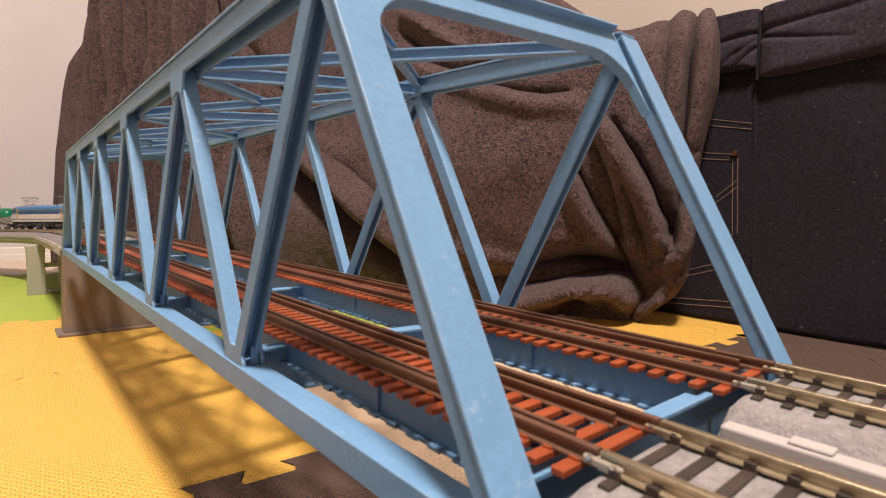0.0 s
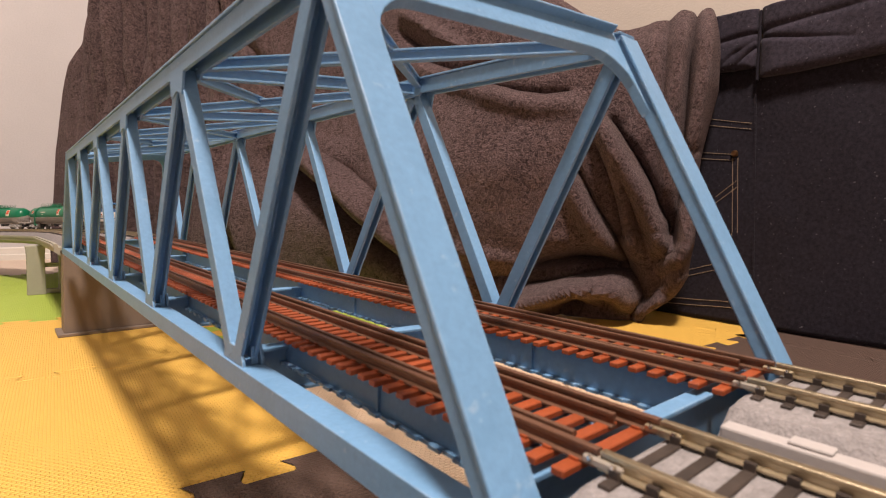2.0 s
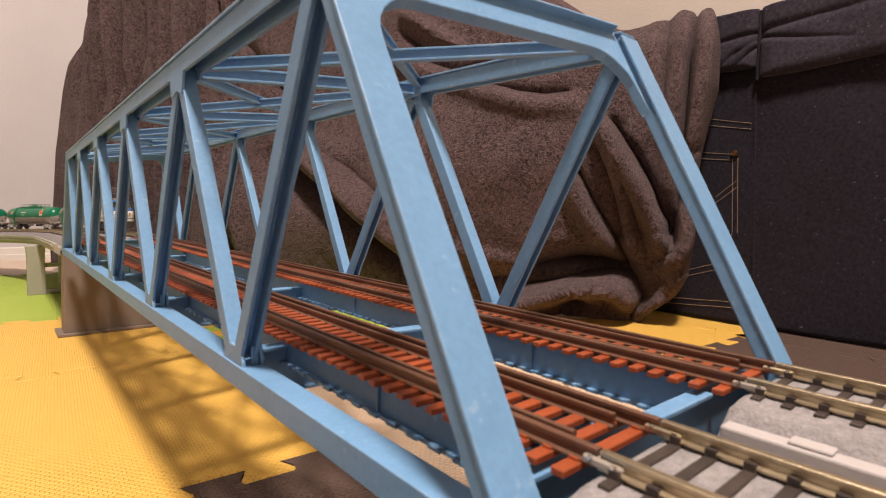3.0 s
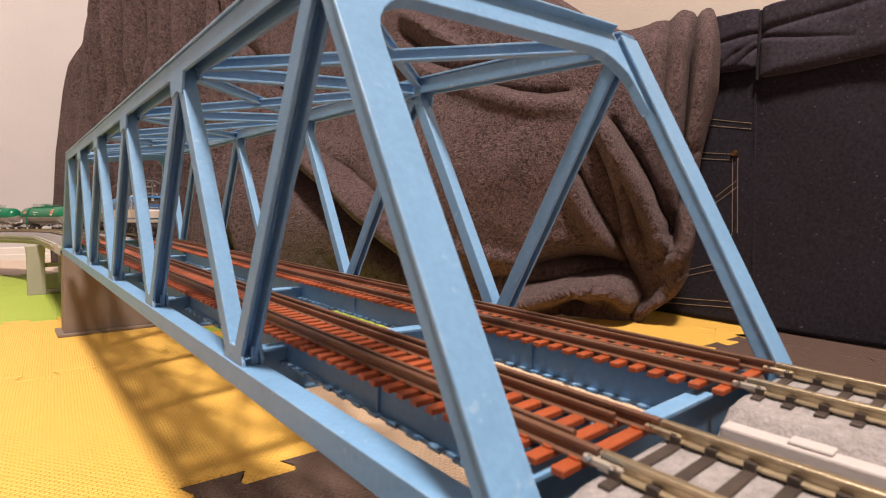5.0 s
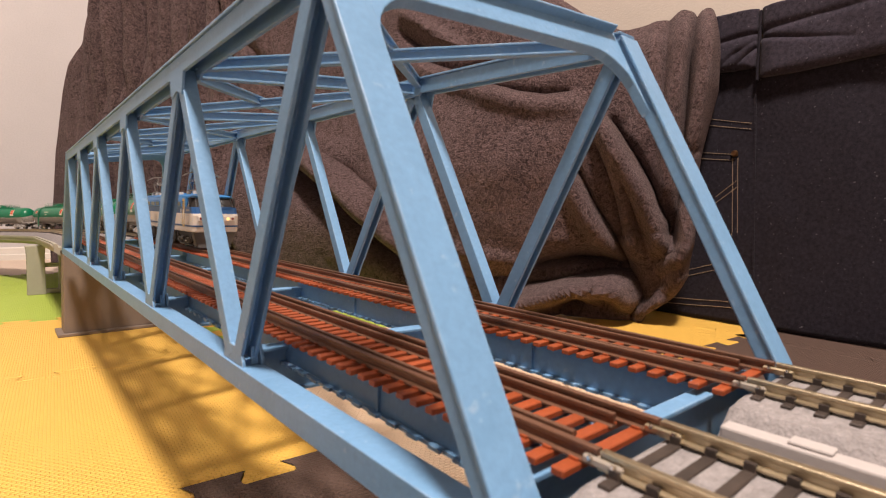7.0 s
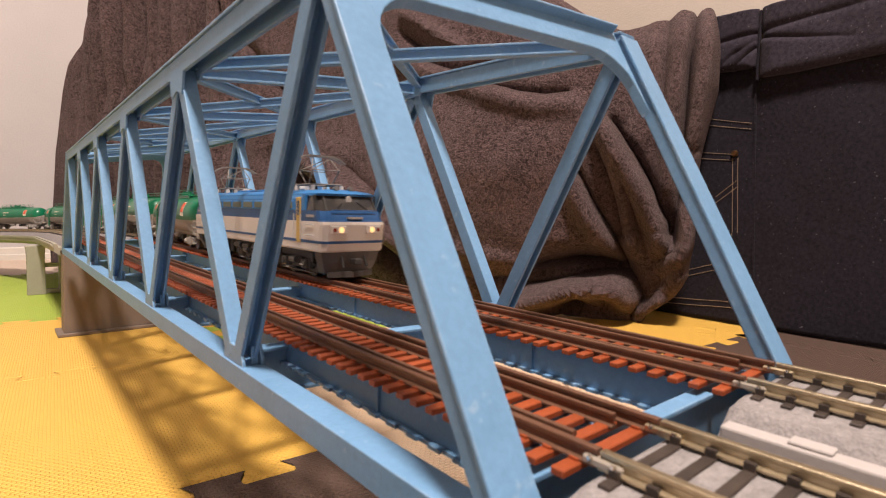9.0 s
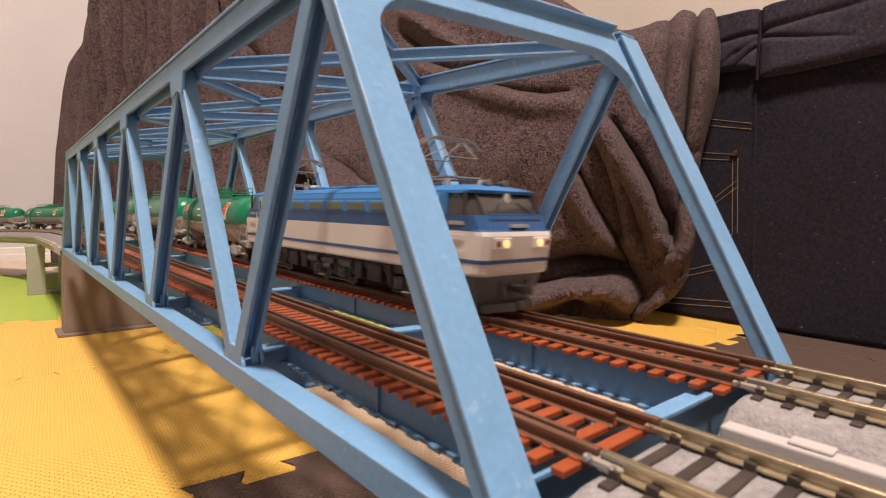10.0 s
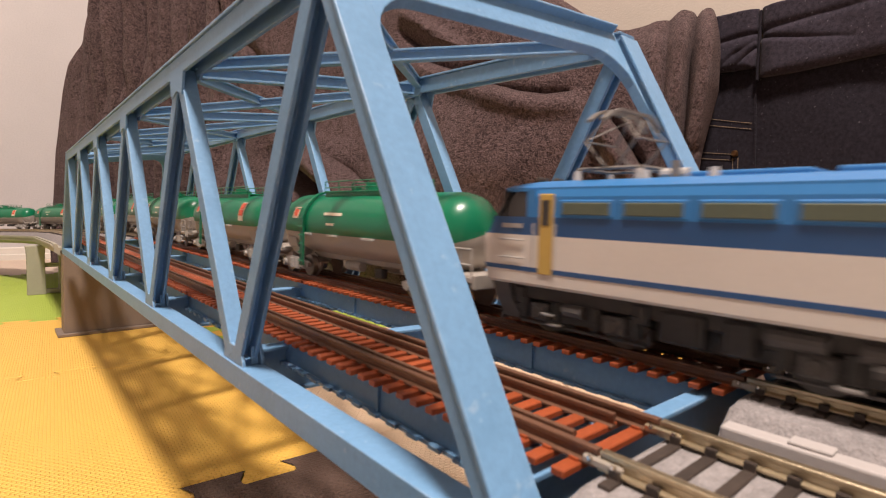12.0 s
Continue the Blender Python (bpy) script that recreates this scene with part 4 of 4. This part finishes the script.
def locomotive():
    L = LOCO_LEN
    lo = thing("locomotive", "blue, navy and cream electric locomotive model with yellow cab doors", "model locomotive")
    hw = 17.0
    # cream lower body, with the nose drawn forward at its waist
    part("lower_body", hull(bmesh.new(), [(14.6, hw - 0.6, 2.4, L - 2.4, 3.2), (15.4, hw, 1.8, L - 1.8, 3.4), (19.2, hw, 1.0, L - 1.0, 3.6), (26.5, hw, 0.0, L, 3.8), (27.8, hw, 0.5, L - 0.5, 4.0)]), M_LOCO_CREAM, lo, "cream painted lower body")
    part("stripe", hull(bmesh.new(), [(18.7, hw + 0.12, 0.95, L - 0.95, 3.6), (19.9, hw + 0.12, 0.8, L - 0.8, 3.6)]), M_LOCO_NAVY, lo, "thin navy stripe")
    part("navy_band", hull(bmesh.new(), [(27.8, hw, 0.5, L - 0.5, 4.0), (28.4, hw, 1.8, L - 1.8, 4.0), (32.6, hw, 3.6, L - 3.6, 4.0)]), M_LOCO_NAVY, lo, "navy blue waist band")
    part("upper_body", hull(bmesh.new(), [(32.6, hw - 0.05, 19, L - 19, 1.0), (37.8, hw - 0.2, 19, L - 19, 1.0), (39.2, hw - 1.0, 19, L - 19, 1.0)]), M_LOCO_BLUE, lo, "bright blue upper side wall")
    part("roof", hull(bmesh.new(), [(38.6, hw - 0.8, 7.6, L - 7.6, 4), (39.5, hw - 1.0, 6.8, L - 6.8, 4), (40.5, hw - 3.2, 8.5, L - 8.5, 4), (41.5, hw - 6.5, 12.5, L - 12.5, 4), (41.9, hw - 10, 17, L - 17, 3)]), M_LOCO_BLUE, lo, "bright blue roof", smooth=True)
    for end in (0, 1):
        def Y(y):
            return L - y if end else y
        e = -1 if end else 1
        # cab: dark inside, glass leaning back, pillars
        secs = [[(sx * (hw - 0.5 - (0.9 if z > 36 else 0)), Y(yy), z) for sx, yy in ((-1, ya + 4.0), (-0.78, ya), (0.78, ya), (1, ya + 4.0), (1, 19), (-1, 19))] for z, ya in ((32.6, 4.0), (38.8, 8.6))]
        part("cab_glass", loft(bmesh.new(), secs), M_GLASS_DARK, lo, "dark tinted cab windows")
        for sx in (-1, 1):
            part("cab_pillar", beam(bmesh.new(), (sx * (hw - 3.6), Y(3.9), 32.5), (sx * (hw - 4.3), Y(8.5), 38.8), 0.35, 0.3), M_LOCO_GREY, lo)
            part("cab_pillar", box(bmesh.new(), sx * (hw - 0.7) - 0.6, sx * (hw - 0.7) + 0.6, min(Y(9.2), Y(9.7)), max(Y(9.2), Y(9.7)), 32.6, 38.8), M_LOCO_GREY, lo)
            part("cab_pillar", box(bmesh.new(), sx * (hw - 0.7) - 0.7, sx * (hw - 0.7) + 0.7, min(Y(17.2), Y(20)), max(Y(17.2), Y(20)), 32.6, 39.0), M_LOCO_BLUE, lo)
            part("wiper", cyl(bmesh.new(), (sx * 9, Y(3.6), 32.8), (sx * 4, Y(6.2), 36.8), 0.2, n=5), M_BLACK, lo)
            # head lamps and tail lenses
            part("lamp_bezel", box(bmesh.new(), sx * 9.2 - 4.0, sx * 9.2 + 4.0, min(Y(-0.4), Y(2)), max(Y(-0.4), Y(2)), 22.8, 26.2, 0.3), M_LOCO_CREAM, lo)
            part("head_lamp", cyl(bmesh.new(), (sx * 8.2, Y(0.6), 24.5), (sx * 8.2, Y(-0.75), 24.5), 1.15, n=14), M_LAMP if not end else M_INSUL, lo, "glowing warm head lamp" if not end else "unlit head lamp")
            part("tail_lens", cyl(bmesh.new(), (sx * 11.6, Y(0.6), 24.5), (sx * 11.6, Y(-0.65), 24.5), 0.9, n=12), M_REDLENS, lo)
            # cab door with its window and hand rails
            d = part("cab_door", box(bmesh.new(), sx * hw - 0.35, sx * hw + 0.35, min(Y(21.6), Y(26.2)), max(Y(21.6), Y(26.2)), 18.4, 38.2, 0.15), M_DOOR, lo, "yellow cab door")
            part("door_window", box(bmesh.new(), sx * hw - 0.45, sx * hw + 0.45, min(Y(22.6), Y(25.2)), max(Y(22.6), Y(25.2)), 30.5, 37.0), M_GLASS_DARK, d)
            for q in (20.3, 27.5):
                part("hand_rail", cyl(bmesh.new(), (sx * (hw + 1.0), Y(q), 20), (sx * (hw + 1.0), Y(q), 31), 0.25, n=6), M_INSUL, lo)
            for z in (22, 26.5):
                part("foot_rail", cyl(bmesh.new(), (sx * (hw + 0.5), Y(8.5), z), (sx * (hw + 0.5), Y(16.5), z), 0.22, n=6), M_INSUL, lo)
            part("number_plate", box(bmesh.new(), sx * hw - 0.2, sx * hw + 0.2, min(Y(9), Y(16)), max(Y(9), Y(16)), 29.6, 30.8), M_BOGIE, lo)
            part("roof_horn", cyl(bmesh.new(), (sx * 4, Y(14), 42.2), (sx * 4, Y(11), 42.4), 0.8, 1.2, 10), M_WIRE, lo)
        part("top_lamp", cyl(bmesh.new(), (0, Y(9.2), 37.6), (0, Y(6.6), 37.4), 1.3, n=14), M_INSUL, lo, "unlit round top lamp")
        part("nose_plate", box(bmesh.new(), -4, 4, min(Y(0.9), Y(2.5)), max(Y(0.9), Y(2.5)), 29.0, 30.0), M_BOGIE, lo)
        part("nose_rail", cyl(bmesh.new(), (-12, Y(2.6), 32.9), (12, Y(2.6), 32.9), 0.25, n=6), M_LOCO_NAVY, lo)
        # apron, snow plough, coupler
        sk = [(14.8, 15.8, 2.6), (9.0, 14.5, 3.2), (3.0, 12.5, 5.0)]
        secs = [[(-w, Y(y0 + 8), z), (-w, Y(y0 + 2), z), (-w * 0.55, Y(y0), z), (w * 0.55, Y(y0), z), (w, Y(y0 + 2), z), (w, Y(y0 + 8), z)] for z, w, y0 in sk]
        part("apron", loft(bmesh.new(), secs), M_SKIRT, lo, "dark grey front apron")
        part("plough", loft(bmesh.new(), [[(-12, Y(5), z), (0, Y(1.8), z), (12, Y(5), z), (12, Y(6), z), (0, Y(3), z), (-12, Y(6), z)] for z in (1.4, 4.2)]), M_SKIRT, lo)
        c = part("coupler", box(bmesh.new(), -1.6, 1.6, min(Y(-1.0), Y(6)), max(Y(-1.0), Y(6)), 8.2, 10.8, 0.4), M_LOCO_GREY, lo)
        part("knuckle", box(bmesh.new(), -2.0, 1.8, min(Y(-2.6), Y(-0.8)), max(Y(-2.6), Y(-0.8)), 7.8, 11.2, 0.5), M_LOCO_GREY, c)
        for sx in (-1, 1):
            part("air_hose", cyl(bmesh.new(), (sx * 6, Y(2.6), 12), (sx * 6.4, Y(0.8), 6.5), 0.6, n=7), M_LOCO_GREY, lo)
            part("step_plate", box(bmesh.new(), sx * 14.4 - 1.5, sx * 14.4 + 1.5, min(Y(22), Y(26)), max(Y(22), Y(26)), 6.0, 6.8, 0.2), M_BOGIE, lo)
    # long side windows
    for sx in (-1, 1):
        for k in range(8):
            y0 = 30.4 + k * 17.65
            f = part("side_window", box(bmesh.new(), sx * hw - 0.5, sx * hw + 0.5, y0, y0 + 14.2, 33.2, 36.6, 0.4), M_SIDEGLASS, lo, "narrow grey-green side window")
            part("window_frame", box(bmesh.new(), sx * hw - 0.3, sx * hw + 0.3, y0 - 0.6, y0 + 14.8, 32.8, 37.1, 0.3), M_LOCO_BLUE, f)
    # roof gear
    for k, (y0, y1) in enumerate(((62, 88), (92, 112), (116, 140))):
        soften(part("roof_box", box(bmesh.new(), -8, 8, y0, y1, 41.2, 42.9), M_LOCO_BLUE, lo), 0.5)
    for y in (56, 145):
        part("arrester", cyl(bmesh.new(), (-4, y, 41.6), (-4, y, 46), 1.3, 1.0, 10), M_WIRE, lo)
        part("breaker", cyl(bmesh.new(), (3, y, 43.2), (3, y + 7, 43.2), 1.6, n=12), M_INSUL, lo)
    for y in (58, 66, 134, 150):
        part("insulator", cyl(bmesh.new(), (-9, y, 40.6), (-9, y, 43.6), 1.3, 0.9, 10), M_INSUL, lo)
    pantograph(lo, 36)
    pantograph(lo, L - 36)
    part("underframe", box(bmesh.new(), -13.5, 13.5, 6, L - 6, 9.5, 14.8, 0.8), M_LOCO_GREY, lo)
    for y0, y1 in ((58, 68), (72, 78), (122, 128), (132, 142)):
        for sx in (-1, 1):
            part("equipment_box", box(bmesh.new(), sx * 13 - 2, sx * 13 + 2, y0, y1, 5.2, 13.2, 0.6), M_LOCO_GREY, lo)
    for sx in (-1, 1):
        for y in (85, 100, 115):
            part("air_tank", cyl(bmesh.new(), (sx * 13.5, y - 5, 11), (sx * 13.5, y + 5, 11), 2.2, n=12), M_SKIRT, lo)
    part("belly_tank", box(bmesh.new(), -9, 9, 56, 80, 3.6, 9.6, 0.6), M_LOCO_GREY, lo)
    part("belly_tank", box(bmesh.new(), -9, 9, 120, 144, 3.6, 9.6, 0.6), M_LOCO_GREY, lo)
    for y in (35, 100, 165):
        loco_bogie(lo, y)
    proportion(lo)
    return lo


def tank_wagon():
    w = thing("tank_wagon", "green and grey tank wagon model with walkway rails on top", "model wagon", "tank wagons of the train")
    L, zc, R = WAGON_LEN, 26.0, 14.6
    prof = [(9.5, 0.05), (9.9, 3.5), (11, 7.5), (13.2, 11), (16.5, 13.4), (20.5, 14.4), (25, R), (L / 2, R + 0.5), (L - 25, R), (L - 20.5, 14.4), (L - 16.5, 13.4), (L - 13.2, 11), (L - 11, 7.5), (L - 9.9, 3.5), (L - 9.5, 0.05)]
    n = 32

    def shell(q0, q1, mt, name, label):
        bm = bmesh.new()
        rings = [[bm.verts.new((r * math.cos(radians(q0 + (q1 - q0) * i / n)) * U, y * U, (zc + r * math.sin(radians(q0 + (q1 - q0) * i / n))) * U)) for i in range(n + 1)] for y, r in prof]
        for a, b in zip(rings, rings[1:]):
            for i in range(n):
                bm.faces.new((a[i], b[i], b[i + 1], a[i + 1]))
        bmesh.ops.recalc_face_normals(bm, faces=bm.faces)
        return part(name, bm, mt, w, label, smooth=True)
    shell(-16, 196, M_TANK_GREEN, "tank_upper", "glossy green upper tank shell")
    shell(196, 344, M_TANK_GREY, "tank_lower", "grey lower tank shell")
    # walkway with rails
    wk = part("walkway", box(bmesh.new(), -7.5, 7.5, 48, 112, zc + R + 0.4, zc + R + 1.2, 0.2), M_TANK_GREEN, w)
    for s in (-1, 1):
        for z in (2.8, 5.6):
            part("rail", cyl(bmesh.new(), (s * 7.3, 48, zc + R + z), (s * 7.3, 112, zc + R + z), 0.28, n=5), M_TANK_GREEN, wk)
        for y in (48, 61, 74, 86, 99, 112):
            part("post", cyl(bmesh.new(), (s * 7.3, y, zc + R + 0.6), (s * 7.3, y, zc + R + 5.6), 0.28, n=5), M_TANK_GREEN, wk)
        poly = [(46, zc + R - 3.2), (48, zc + R + 0.5), (112, zc + R + 0.5), (114, zc + R - 3.2), (108, zc + R - 1.2), (52, zc + R - 1.2)]
        part("bracket", prism(bmesh.new(), poly, 0, s * 6.6 - 0.4, s * 6.6 + 0.4), M_TANK_GREEN, wk)
    part("dome", cyl(bmesh.new(), (0, 80, zc + R), (0, 80, zc + R + 4.5), 4.2, 3.8, 16), M_TANK_GREEN, w)
    for y in (66, 94):
        part("valve", cyl(bmesh.new(), (0, y, zc + R), (0, y, zc + R + 3), 1.6, n=10), M_TANK_GREEN, w)
    for s in (-1, 1):
        # ladder band down the side near the trailing end
        secs = []
        for k in range(9):
            t = radians(88 - 100 * k / 8)
            r = R + 0.9
            secs.append([(s * (r + d) * math.cos(t), 120 + e, zc + (r + d) * math.sin(t)) for e, d in ((-1.8, 0), (1.8, 0), (1.8, 0.8), (-1.8, 0.8))])
        secs.append([(s * (R + 1.0 + d), 120 + e, 6.0) for e, d in ((-1.8, 0), (1.8, 0), (1.8, 0.8), (-1.8, 0.8))])
        part("ladder", loft(bmesh.new(), secs), M_TANK_GREEN, w)
        for k in range(7):
            z = 8 + k * 4.2
            part("rung", cyl(bmesh.new(), (s * (R + 1.9), 117.6, z), (s * (R + 1.9), 122.4, z), 0.3, n=5), M_TANK_GREEN, w)
        # placards follow the shell, a little proud of it

        def decal(name, y0, y1, a0, a1, mt, lift, parent=w):
            bm = bmesh.new()
            rings = []
            for y in (y0, y1):
                rings.append([bm.verts.new((s * (R + 0.3 + lift) * math.cos(radians(a0 + (a1 - a0) * k / 6)) * U, y * U, (zc + (R + 0.3 + lift) * math.sin(radians(a0 + (a1 - a0) * k / 6))) * U)) for k in range(7)])
            for k in range(6):
                bm.faces.new((rings[0][k], rings[1][k], rings[1][k + 1], rings[0][k + 1]))
            bmesh.ops.recalc_face_normals(bm, faces=bm.faces)
            ob = part(name, bm, mt, parent)
            so = ob.modifiers.new("thick", "SOLIDIFY")
            so.thickness, so.offset = 0.0002, 0
            return ob
        pl = decal("placard", 36, 44, -4, 42, M_CREAMPAPER, 0.15)
        decal("red_field", 36.8, 43.2, 8, 22, M_PLACARD, 0.4, pl)
        decal("red_field", 36.8, 43.2, 24, 39, M_PLACARD, 0.4, pl)
        decal("lettering_bar", 84, 100, 17, 22, M_CREAMPAPER, 0.35)
        decal("lettering_bar", 90, 97, 0, 4, M_CREAMPAPER, 0.3)
        bd = decal("badge", 126, 132, 10, 32, M_ORANGE, 0.15)
        decal("badge_field", 127.2, 130.8, 14, 28, M_PLACARD, 0.35, bd)
        for y in (58, 88, 112):
            part("side_bar", box(bmesh.new(), s * (R + 0.2) - 0.4, s * (R + 0.2) + 0.4, y, y + 9, 21.0, 21.8), M_INSUL, w)
    # frame, saddles, end platforms
    for y in (25, L - 25):
        part("saddle", loft(bmesh.new(), [[(-hw_, y - 5, z), (hw_, y - 5, z), (hw_, y + 5, z), (-hw_, y + 5, z)] for hw_, z in ((8, 9.5), (12, 14), (13.4, 19))]), M_TANK_GREY, w)
    part("centre_sill", box(bmesh.new(), -4, 4, 3, L - 3, 9.2, 12.6, 0.5), M_TANK_GREY, w)
    for y0, y1, e in ((1.5, 14, 1.5), (L - 14, L - 1.5, L - 1.5)):
        pf = part("end_platform", box(bmesh.new(), -14, 14, y0, y1, 10.8, 12.6, 0.3), M_TANK_GREY, w)
        part("end_beam", box(bmesh.new(), -14, 14, e - 0.8, e + 0.8, 8.6, 13.4, 0.3), M_TANK_GREY, pf)
        for s in (-1, 1):
            for q in (y0 + 1, (y0 + y1) / 2, y1 - 1):
                part("post", cyl(bmesh.new(), (s * 13.6, q, 12), (s * 13.6, q, 21.5), 0.4, n=6), M_BOGIE, pf)
            for z in (16.5, 21.5):
                part("rail", cyl(bmesh.new(), (s * 13.6, y0 + 1, z), (s * 13.6, y1 - 1, z), 0.4, n=6), M_BOGIE, pf)
            part("step", box(bmesh.new(), s * 14 - 1, s * 14 + 1, y0 + 3, y0 + 8, 4.5, 5.3, 0.2), M_BOGIE, pf)
    for y in (27, L - 27):
        b = part("bogie", box(bmesh.new(), -8, 8, y - 4, y + 4, 5.5, 9.4, 0.5), M_BOGIE, w)
        for dy in (-10.5, 10.5):
            wheelset(b, y + dy, 5.2)
        for s in (-1, 1):
            poly = [(y - 15, 6.6), (y - 11, 7.6), (y - 5, 8.8), (y + 5, 8.8), (y + 11, 7.6), (y + 15, 6.6), (y + 14, 4.4), (y + 7, 4.6), (y + 4, 2.6), (y - 4, 2.6), (y - 7, 4.6), (y - 14, 4.4)]
            part("side_frame", prism(bmesh.new(), poly, 0, s * 11.6 - 0.9, s * 11.6 + 0.9), M_BOGIE, b)
            for q in (-2.2, 2.2):
                part("spring", cyl(bmesh.new(), (s * 12.6, y + q, 3.4), (s * 12.6, y + q, 8.0), 1.3, n=8), M_BOGIE, b)
            for dy in (-10.5, 10.5):
                part("axle_cap", cyl(bmesh.new(), (s * 12, y + dy, 5.2), (s * 13.6, y + dy, 5.2), 2.0, 1.5, 10), M_BOGIE, b)
    for e, q in ((0, -1), (L, 1)):
        part("coupler", box(bmesh.new(), -1.4, 1.4, min(e, e + q * 2.5) - 1, max(e, e + q * 2.5), 8.6, 11.0, 0.3), M_LOCO_GREY, w)
    part("air_cylinder", cyl(bmesh.new(), (-6, 80, 8.0), (-6, 92, 8.0), 2.2, n=12), M_BOGIE, w)
    part("air_cylinder", cyl(bmesh.new(), (9, 70, 7.0), (9, 84, 7.0), 2.4, n=12), M_BOGIE, w)
    part("brake_box", box(bmesh.new(), -9, -6, 60, 66, 5, 9, 0.4), M_LOCO_GREY, w)
    return w


LOCO = locomotive()
W0 = tank_wagon()
WAGONS = [W0] + [copy_thing(W0, Matrix()) for _ in range(7)]


def rail_pose(s0, length):
    """Pose of a vehicle whose leading end is at path length s0: it rides on two points of the track."""
    xa, ya, _ = along(s0 + length * 0.2)
    xb, yb, _ = along(s0 + length * 0.8)
    a = math.atan2(xa - xb, yb - ya)
    cx, cy = (xa + xb) / 2 + math.sin(a) * length / 2, (ya + yb) / 2 - math.cos(a) * length / 2
    za, zb = ZR - drop(s0 + length * 0.2), ZR - drop(s0 + length * 0.8)
    tilt = math.atan2(zb - za, length * 0.6)
    return pose(cx * U, cy * U, ((za + zb) / 2 - math.tan(tilt) * length / 2) * U, math.degrees(tilt), 0, math.degrees(a))


def nose(t):
    """Path length of the locomotive's nose: it slows a little as it leaves the bridge."""
    if t <= 10.5:
        return 21.5 + 102.0 * (10.5 - t)
    return 21.5 - 97.5 * (t - 10.5) + 12.0 * min(0.5, 12.0 - t) * min(1.0, (t - 10.5) / 0.5)


def motions():
    times = [i * 0.5 for i in range(25)]
    for k, ob in enumerate([LOCO] + WAGONS):
        start = 0.0 if k == 0 else LOCO_LEN + 5.5 + (k - 1) * (WAGON_LEN + GAP)
        length = LOCO_LEN if k == 0 else WAGON_LEN
        walk(ob, [(t, rail_pose(nose(t) + start, length)) for t in times])


motions()
